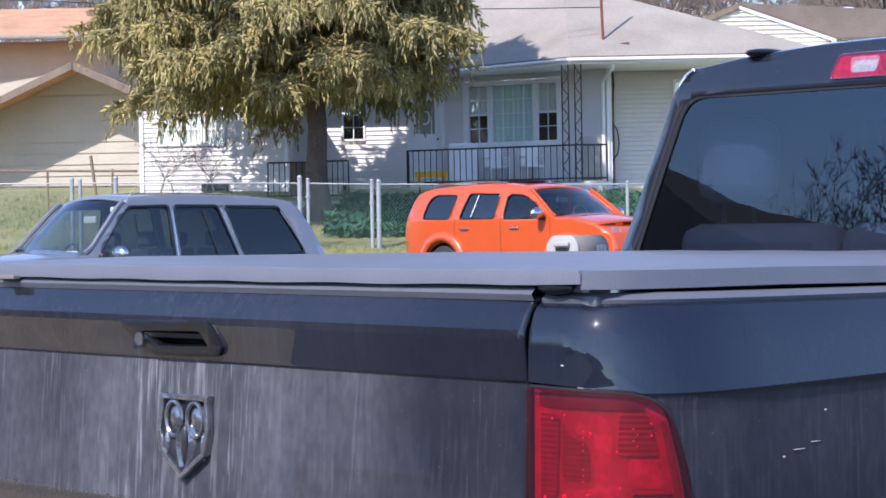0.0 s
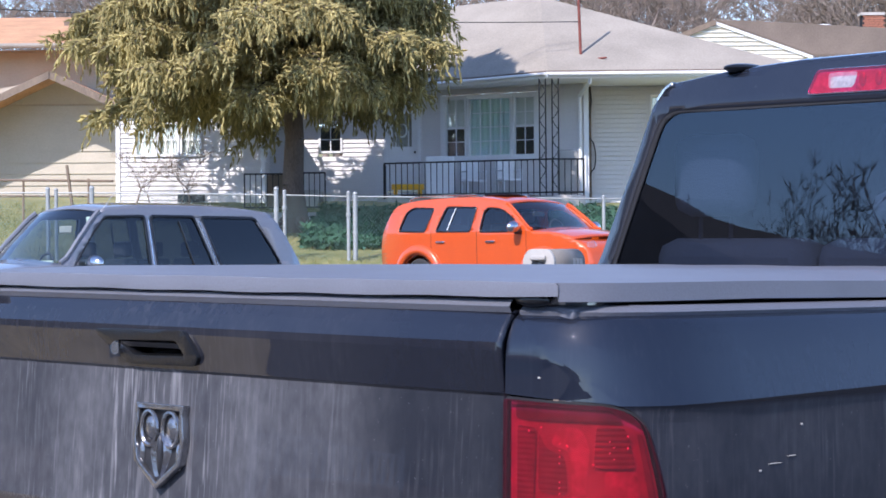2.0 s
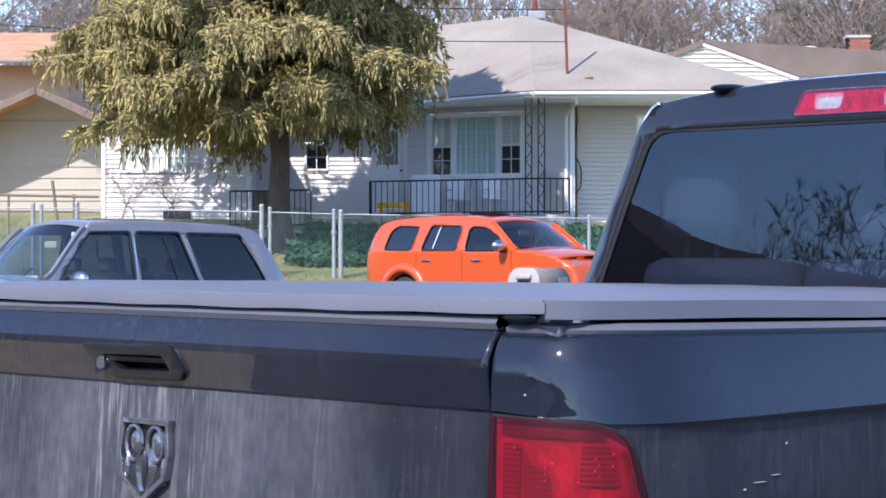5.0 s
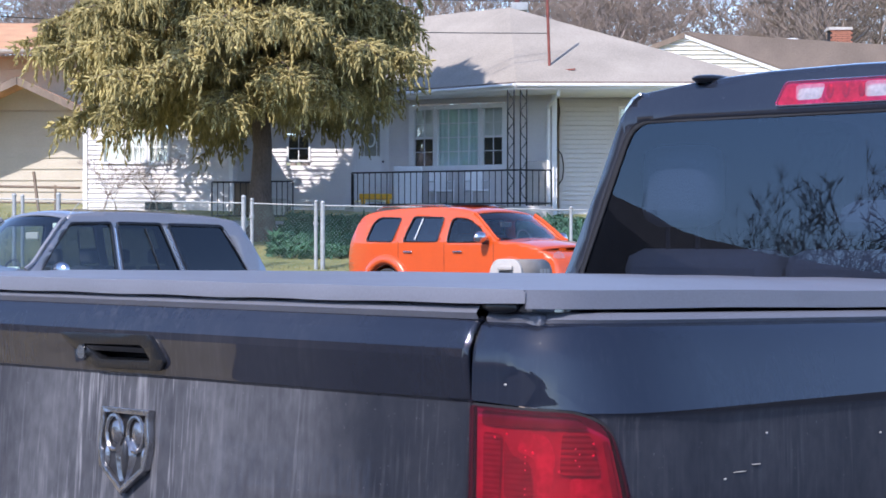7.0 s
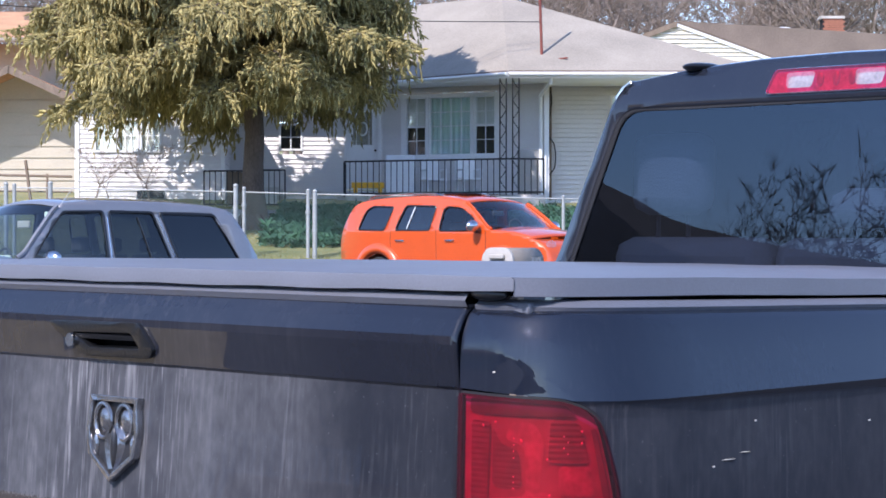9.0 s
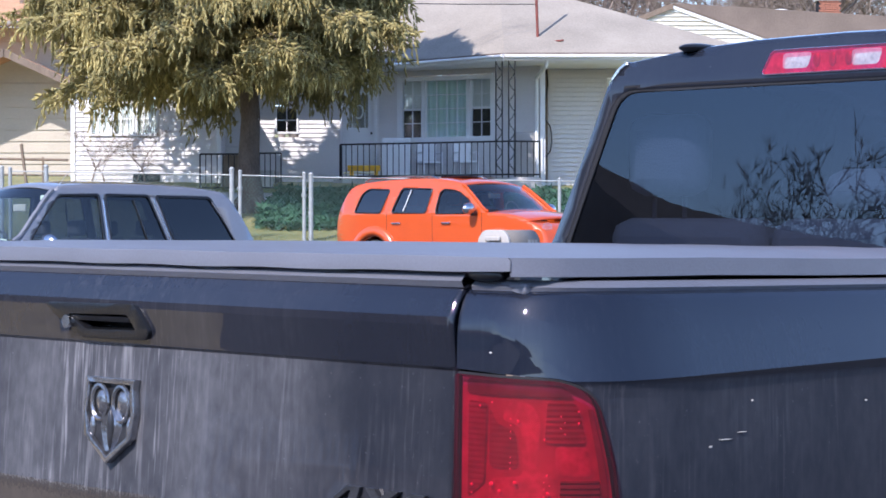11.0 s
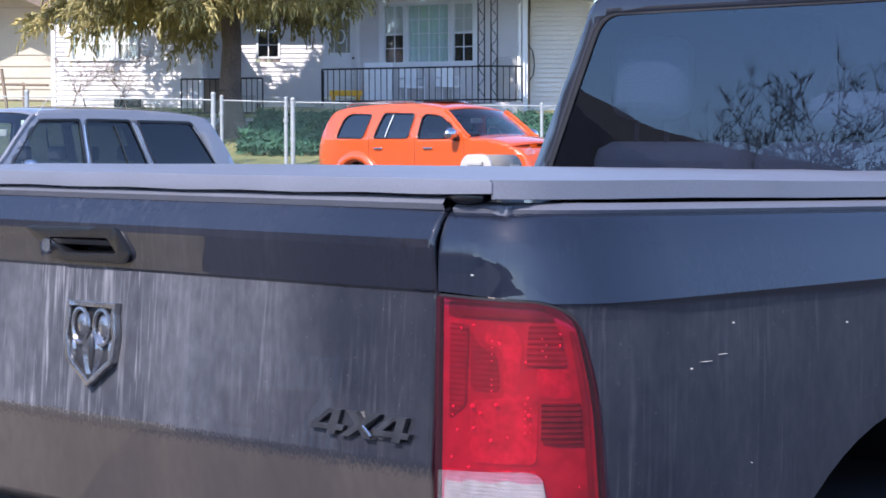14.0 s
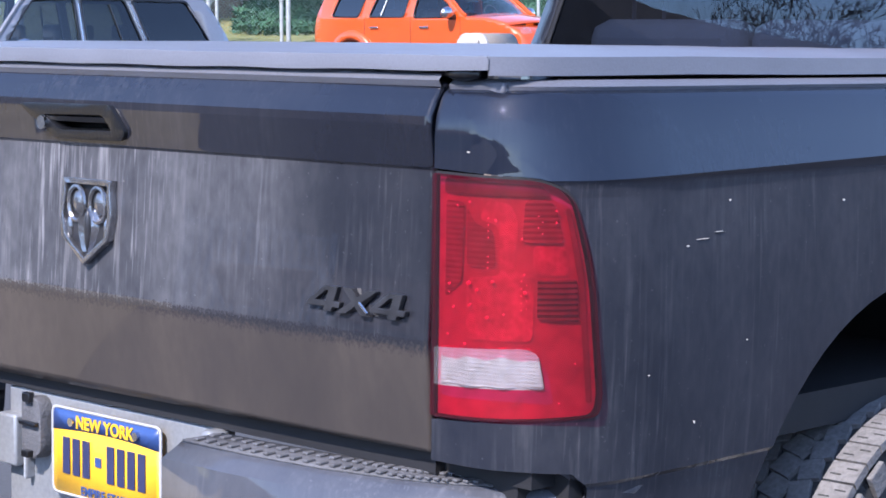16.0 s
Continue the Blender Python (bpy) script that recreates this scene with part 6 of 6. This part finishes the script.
# cream house behind, with chimney
RH = 75.0
cream = thing("cream_house", Matrix(), "cream-sided house with a brown shingle roof and brick chimney", "house")
gb = bmesh.new()
gb.faces.new([gb.verts.new(p) for p in ((4.9, RH + 0.02, 8.2), (11.63, RH + 0.02, 8.2), (11.63, RH + 0.02, 8.45), (8.39, RH + 0.02, 9.6), (4.9, RH + 0.02, 8.3))])
part("gable", gb, M["cream"], cream, smooth=False, thick=0.1)
part("wall", lap_wall((4.9, RH), (11.5, RH), 4.0, 8.45, (), "cream", 0.16, 0.03), M["cream"], cream, smooth=False)
for k in range(7):
    z = 8.5 + k * 0.16
    x0, x1 = 4.9 + (z - 8.3) / 1.3 * 3.4, 11.63 - (z - 8.45) / 1.17 * 3.24
    if x1 > x0:
        part("gable_board", boxes(((x0, RH - 0.03, z - 0.02), (x1, RH + 0.02, z + 0.012))), M["trim"], cream, smooth=False)
part("rake_board", loft([[Vector((8.39, RH - 0.07, 9.74)), Vector((8.39, RH - 0.07, 9.54))], [Vector((11.85, RH - 0.07, 8.47)), Vector((11.85, RH - 0.07, 8.27))]]), M["trim"], cream, smooth=False, thick=0.06)
part("rake_board", loft([[Vector((8.39, RH - 0.07, 9.74)), Vector((8.39, RH - 0.07, 9.54))], [Vector((4.7, RH - 0.07, 8.3)), Vector((4.7, RH - 0.07, 8.1))]]), M["wood"], cream, smooth=False, thick=0.06)
part("roof", facing(loft([[Vector((8.39, RH - 0.10, 9.74)), Vector((27, RH + 6, 9.0))], [Vector((11.9, RH - 0.10, 8.46)), Vector((30, RH - 0.10, 8.4))]]), (0, -1, 1)), M["roofbrown"], cream, "brown shingle roof", smooth=False, thick=0.08)
part("roof", facing(loft([[Vector((8.39, RH - 0.10, 9.74)), Vector((8.39, RH + 12, 9.74))], [Vector((4.7, RH - 0.10, 8.3)), Vector((4.7, RH + 12, 8.3))]]), (-1, 0, 1)), M["roofbrown"], cream, smooth=False, thick=0.08)
part("skylight", boxes(((10.9, RH + 0.3, 9.08), (12.0, RH + 0.8, 9.22)), ), M["roofgrey"], cream, smooth=False)
part("skylight", boxes(((15.0, RH + 0.6, 9.02), (16.6, RH + 1.0, 9.16)), ), M["roofgrey"], cream, smooth=False)
part("roof_vent", ball(bmesh.new(), (12.55, RH + 2.0, 9.62), (0.42, 0.3, 0.13), 12), M["trim"], cream, "white roof vent")
part("roof_vent", ball(bmesh.new(), (11.0, RH + 3.0, 9.80), (0.2, 0.2, 0.10), 10), M["trim"], cream)
part("vent_pipe", rods(((14.4, RH + 0.8, 8.9), (14.4, RH + 0.8, 9.45), 0.07), n=8), M["trim"], cream)
chim = part("chimney", boxes(((14.0, RH + 2.0, 8.8), (14.75, RH + 2.6, 10.08))), M["gateback"], cream, "red brick chimney", smooth=False)
bk = finish(boxes(((-0.09, -0.02, -0.035), (0.09, 0.02, 0.035))), "brick", M["brick"], False)
for r in range(15):
    for k in range(4):
        ob = new("brick", bk)
        ob.parent = chim
        ob.location = (14.10 + k * 0.19 + (0.06 if r % 2 else 0), RH + 1.99, 8.86 + r * 0.083)
part("chimney_cap", boxes(((13.93, RH + 1.93, 10.06), (14.82, RH + 2.67, 10.16))), M["concrete"], cream, smooth=False)

# overhead wires to the mast
for z0, z2 in ((6.89, 7.72), (6.17, 6.95)):
    pts = [Vector((-22 + 24.3 * t, 40 + 10 * t, (z0 + 1.2) * (1 - t) + z2 * t - 1.6 * t * (1 - t))) for t in np.linspace(0, 1, 14)]
    ring = [[p + Vector((0, 0.011 * math.cos(a), 0.011 * math.sin(a))) for a in np.linspace(0, 2 * math.pi, 6)[:5]] for p in pts]
    solo("overhead_wire", loft(ring, True), M["iron"], Matrix(), "thin black overhead service wire", "wire")


# ---- trees ----
def tubes(segs, n=5):
    """Tapered limbs from (a, b, ra, rb), as plain lists."""
    v, f = [], []
    for a, b, ra, rb in segs:
        d = (b - a)
        if d.length < 1e-6:
            continue
        d.normalize()
        x = d.orthogonal().normalized()
        y = d.cross(x)
        k = len(v)
        for p, r in ((a, ra), (b, rb)):
            for i in range(n):
                t = 2 * math.pi * i / n
                v.append(tuple(p + x * (r * math.cos(t)) + y * (r * math.sin(t))))
        for i in range(n):
            f.append((k + i, k + (i + 1) % n, k + n + (i + 1) % n, k + n + i))
    return v, f


def mesh_of(name, v, f, material, smooth=True):
    me = bpy.data.meshes.new(name)
    me.from_pydata(v, [], f)
    me.materials.append(material)
    if smooth:
        me.shade_smooth()
    return me


def bare_tree(seed, height, spread=1.0):
    rr = random.Random(seed)
    thick_s, thin_s = [], []

    def grow(p, d, length, r, depth):
        r = max(r, 0.018)
        k = 3 if depth < 4 else 2
        q = p
        for i in range(k):
            d = (d + Vector((rr.gauss(0, 0.13), rr.gauss(0, 0.13), rr.gauss(0.03, 0.08)))).normalized()
            e = q + d * length / k
            r2 = r * (0.86 if depth < 5 else 0.7)
            (thick_s if depth < 3 else thin_s).append((q, e, r, r2))
            q, r = e, r2
            if depth < 6 and i > 0 and rr.random() < 0.5:
                side = (d + Vector((rr.gauss(0, 0.8), rr.gauss(0, 0.8), rr.uniform(-0.1, 0.5))) * spread).normalized()
                grow(q, side, length * rr.uniform(0.5, 0.75), r * 0.55, depth + 1)
        if depth < 6:
            for j in range(2 if depth < 5 else 3):
                side = (d + Vector((rr.gauss(0, 0.5), rr.gauss(0, 0.5), rr.uniform(-0.05, 0.3))) * spread).normalized()
                grow(q, side, length * rr.uniform(0.62, 0.82), r * 0.7, depth + 1)

    grow(Vector((0, 0, -0.3)), Vector((0, 0, 1)), height * 0.30, height * 0.020, 0)
    return mesh_of("trunk", *tubes(thick_s, 7), M["twig"]), mesh_of("crown", *tubes(thin_s, 3), M["twig"])


KINDS = [bare_tree(s, 12.0, sp) for s, sp in ((1, 0.9), (2, 1.2), (3, 1.0), (5, 1.3))]


def put_tree(k, x, y, z, s, turn, label, group=""):
    root = thing("bare_tree", pose(x, y, z, 0, 0, turn), label, "tree", group)
    root.scale = (s, s, s)
    for nm, me in zip(("trunk", "crown"), KINDS[k]):
        ob = new(nm, me)
        ob.parent = root
    return root


rt = random.Random(21)
for i in range(130):
    y = rt.uniform(84, 140)
    x = rt.uniform(-0.30, 0.30) * y
    put_tree(i % 4, x, y, ground_z(x, y) - 0.2, rt.uniform(0.75, 1.25), rt.uniform(0, 360), "leafless grey-brown tree in the wood behind the houses", "wood behind the houses")
for x, y, s, t in ((-8.25, 49.2, 0.13, 20), (-7.85, 49.1, 0.10, 200), (-6.95, 49.2, 0.14, 120), (-7.2, 49.3, 0.10, 10)):
    bush = put_tree(1, x, y, ground_z(x, y), s, t, "small leafless shrub against the white wing", "shrubs by the wing")
    bush.name = "bare_shrub"
    bush["category"] = "shrub"
# along the street, mirrored by the truck; those at +x added to darken it
for x, y, s, k in ((-84, -13.5, 1.35, 3), (-98, -10.5, 1.3, 1), (-72, -14, 1.1, 1), (-70, 4, 0.9, 2), (-74, 14, 0.8, 0), (-90, 9, 0.9, 3), (-80, -16, 1.0, 0), (75, 12, 0.8, 1), (90, -4, 0.9, 2), (100, 20, 0.9, 3)):
    put_tree(k, x, y, 0, s, rt.uniform(0, 360), "leafless brown tree to the side, placed for the truck to mirror", "street trees")
# out of view; roof stretched into the dark hill outline the rear window mirrors
street = thing("street_house", Matrix(), "low brown-roofed house along the street", "house")
part("wall", boxes(((-66, -17, 0), (-57, 27.0, 4.6))), M["tan"], street, smooth=False)
part("roof", facing(loft([[Vector((-56.2, -18, 4.4)), Vector((-56.2, 28.0, 4.4))], [Vector((-61.5, -16, 7.0)), Vector((-61.5, 26.0, 9.9))], [Vector((-66.8, -18, 4.4)), Vector((-66.8, 28.0, 4.4))]]), (0, 0, 1)), M["roofbrown"], street, smooth=False, thick=0.1)
deck = thing("porch_deck", Matrix.Translation((0, -0.22, 0)), "low wooden deck with a white baluster rail along the street", "deck")
part("deck_floor", boxes(((-40, 3.6, 0), (-36.0, 7.0, 0.18))), M["wood"], deck, smooth=False)
for z0, z1 in ((0.90, 0.99), (0.22, 0.29)):
    part("rail", boxes(((-36.08, 3.7, z0), (-35.98, 6.7, z1))), M["trim"], deck, smooth=False)
for i in range(17):
    part("baluster", boxes(((-36.06, 3.72 + i * 0.18, 0.18), (-36.0, 3.80 + i * 0.18, 0.90))), M["trim"], deck, smooth=False)
for y in (3.62, 6.70):
    part("rail_post", boxes(((-36.1, y, 0.18), (-35.98, y + 0.12, 1.15))), M["trim"], deck, smooth=False)
solo("verge", facing(loft([[Vector((x, 3.98 + k * 0.8 + (0.3 * noise.noise((x * 0.45, 2, 0)) if k == 0 else 0), 0.02 + 0.03 * noise.noise((x, k * 0.8, 3)))) for x in np.arange(-16, -3.4, 0.3)] for k in range(33)]), (0, 0, 1)), M["straw"], Matrix(), "strip of dry straw-brown grass beside the yard", "verge", kind="structure")
# unseen screen of trees that darkens the low horizon in the truck's reflections
def horizon_screen(name, place, tall, seed):
    rows = []
    for y in np.linspace(-175, 175, 480):
        hgt = tall + 1.8 * noise.noise((y * 0.13, seed, 0)) + 0.7 * noise.noise((y * 0.7, seed + 1, 0)) + 0.4 * noise.noise((y * 2.1, seed + 2, 0))
        rows.append([Vector((3 * noise.noise((y * 0.1, seed + 5, 0)), y, z)) for z in (0, hgt * 0.6, hgt)])
    solo(name, loft(rows), M["twig"], place, "dull brown unseen tree screen round the yard", "wood", kind="structure", thick=2.0)


horizon_screen("far_wood_west", pose(-130, 0, 0), 9.6, 0.0)
# south and east are added only to block the pale horizon glow
horizon_screen("horizon_screen_south", pose(0, -125, 0, 0, 0, 90), 12.0, 11.0)
horizon_screen("horizon_screen_east", pose(140, 0, 0), 11.0, 23.0)

# ---- the spruce ----
TB = Vector((-4.08, 44.8, 0))
tz = ground_z(TB.x, TB.y)
spruce = thing("spruce_tree", Matrix.Translation((TB.x, TB.y, tz)), "large drooping spruce with olive-green hanging twigs, on the lawn", "tree")
rs = random.Random(12)
segs = []
axis = [Vector((0.05, 0, -0.2)), Vector((0.02, 0, 0.3)), Vector((-0.03, 0, 1.0)), Vector((0.02, 0, 2.0)), Vector((-0.05, 0, 3.2)), Vector((0, 0, 6)), Vector((0, 0, 10.5))]
rad = [0.42, 0.29, 0.235, 0.21, 0.20, 0.14, 0.03]
for a, b, r0, r1 in zip(axis, axis[1:], rad, rad[1:]):
    segs.append((a, b, r0, r1))
for a in (0.4, 2.2, 3.7, 5.2):
    segs.append((Vector((0.1 * math.cos(a), 0.1 * math.sin(a), 0.35)), Vector((0.62 * math.cos(a), 0.62 * math.sin(a), -0.12)), 0.13, 0.05))
trunk = new("trunk", mesh_of("trunk", *tubes(segs, 14), M["bark"]))
trunk.parent = spruce
limb_segs, fv, ff = [], [], []


def finger(p, d, length, r):
    """A plump hanging twig: a four-sided spindle with loose needles standing off it."""
    x = d.orthogonal().normalized()
    y = d.cross(x)
    turn = rs.uniform(0, 1.57)
    m = p + d * length * rs.uniform(0.35, 0.5)
    k = len(fv)
    fv.append(tuple(p))
    for i in range(4):
        a = turn + i * math.pi / 2
        fv.append(tuple(m + x * (r * math.cos(a)) + y * (r * math.sin(a))))
    fv.append(tuple(p + d * length))
    for i in range(4):
        ff.append((k, k + 1 + i, k + 1 + (i + 1) % 4))
        ff.append((k + 1 + i, k + 5, k + 1 + (i + 1) % 4))
    for i in range(5):
        a, t = rs.uniform(0, 6.28), rs.uniform(0.1, 0.9)
        o = p + d * length * t
        w = (x * math.cos(a) + y * math.sin(a))
        e = o + w * r * rs.uniform(1.3, 2.2) + d * r * rs.uniform(0.8, 2.2)
        g = d.cross(w) * 0.011
        k = len(fv)
        fv.extend([tuple(o - g), tuple(e), tuple(o + g)])
        ff.append((k, k + 1, k + 2))


for i in range(180):
    h = 2.75 + 8.4 * (i / 180) ** 1.2
    ang = i * 2.39996 + rs.gauss(0, 0.3)
    out = Vector((math.cos(ang), math.sin(ang), 0))
    side = Vector((-out.y, out.x, 0))
    reach = lerp([(2.7, 3.3), (3.3, 4.7), (4.4, 5.1), (6, 4.3), (8, 3.3), (9.5, 2.0), (11.5, 0.3)], h) * rs.uniform(0.76, 1.08)
    if out.x > 0:
        reach *= 1 - 0.34 * out.x * (1 if h > 3.0 else 1.25) * (1 if h < 6 else 0.4)
        h += 0.55 * out.x * max(0, 1 - (h - 2.75) / 3)
    elif 2.9 < h < 5.5:
        reach *= 1 - 0.10 * out.x
    n = 9
    bend = rs.uniform(0.10, 0.62)
    wav, amp = rs.uniform(0, 6), rs.uniform(0.1, 0.4)

    def at(t):
        return Vector((0, 0, h)) + out * reach * t + Vector((0, 0, 0.4 * math.sin(t * 2.2) - bend * 1.5 * t * t + 0.25 * max(0, t - 0.8))) + side * amp * math.sin(t * 3 + wav)

    for j in range(n):
        t0, t1 = j / n, (j + 1) / n
        a, b = at(t0), at(t1)
        limb_segs.append((a, b, 0.05 * (1 - t0) + 0.010, 0.05 * (1 - t1) + 0.010))
        if t1 < 0.28:
            continue
        for s in (-1, 1, -1, 1, -1, 1):
            if rs.random() < 0.2:
                continue
            c = a.lerp(b, rs.random())
            tw = (side * s * rs.uniform(0.5, 1.0) + out * rs.uniform(0.1, 0.8) + Vector((0, 0, rs.uniform(-0.35, 0.2)))).normalized()
            L = rs.uniform(0.35, 0.95) * (0.55 + 0.5 * math.sin(math.pi * min(1, t1 * 0.9)))
            sag = rs.uniform(0.1, 0.35)
            m = max(3, int(L / 0.075))
            old = c
            for u in range(m + 1):
                f = u / m
                o = c + tw * L * f + Vector((0, 0, -sag * f * f))
                limb_segs.append((old, o, 0.008, 0.005))
                old = o
                # short twigs along the branchlet, some up and out, most hanging
                for q in range(2):
                    dd = (tw * rs.uniform(0.0, 0.8) + out * rs.uniform(-0.1, 0.5) + Vector((rs.gauss(0, 0.35), rs.gauss(0, 0.35), rs.uniform(-0.9, 0.25)))).normalized()
                    finger(o, dd, rs.uniform(0.12, 0.25), rs.uniform(0.024, 0.040))
                if rs.random() < 0.62:
                    cord = rs.uniform(0.15, 0.75) * rs.uniform(0.5, 1.0)
                    lean = (Vector((rs.gauss(0, 0.10), rs.gauss(0, 0.10), -1)) + out * 0.10).normalized()
                    k2 = max(1, int(cord / 0.11))
                    for w in range(k2):
                        g = o + lean * cord * w / k2
                        dd = (lean + Vector((rs.gauss(0, 0.22), rs.gauss(0, 0.22), 0))).normalized()
                        finger(g, dd, rs.uniform(0.14, 0.24), rs.uniform(0.018, 0.032))
limbs = new("branchwood", mesh_of("branchwood", *tubes(limb_segs, 4), M["bark"]))
limbs.parent = spruce
tagged(limbs, kind="stuff")
crown = new("crown", mesh_of("crown", fv, ff, M["needles"], False))
crown.parent = spruce
tagged(crown, "hanging olive-green needle twigs", kind="stuff")
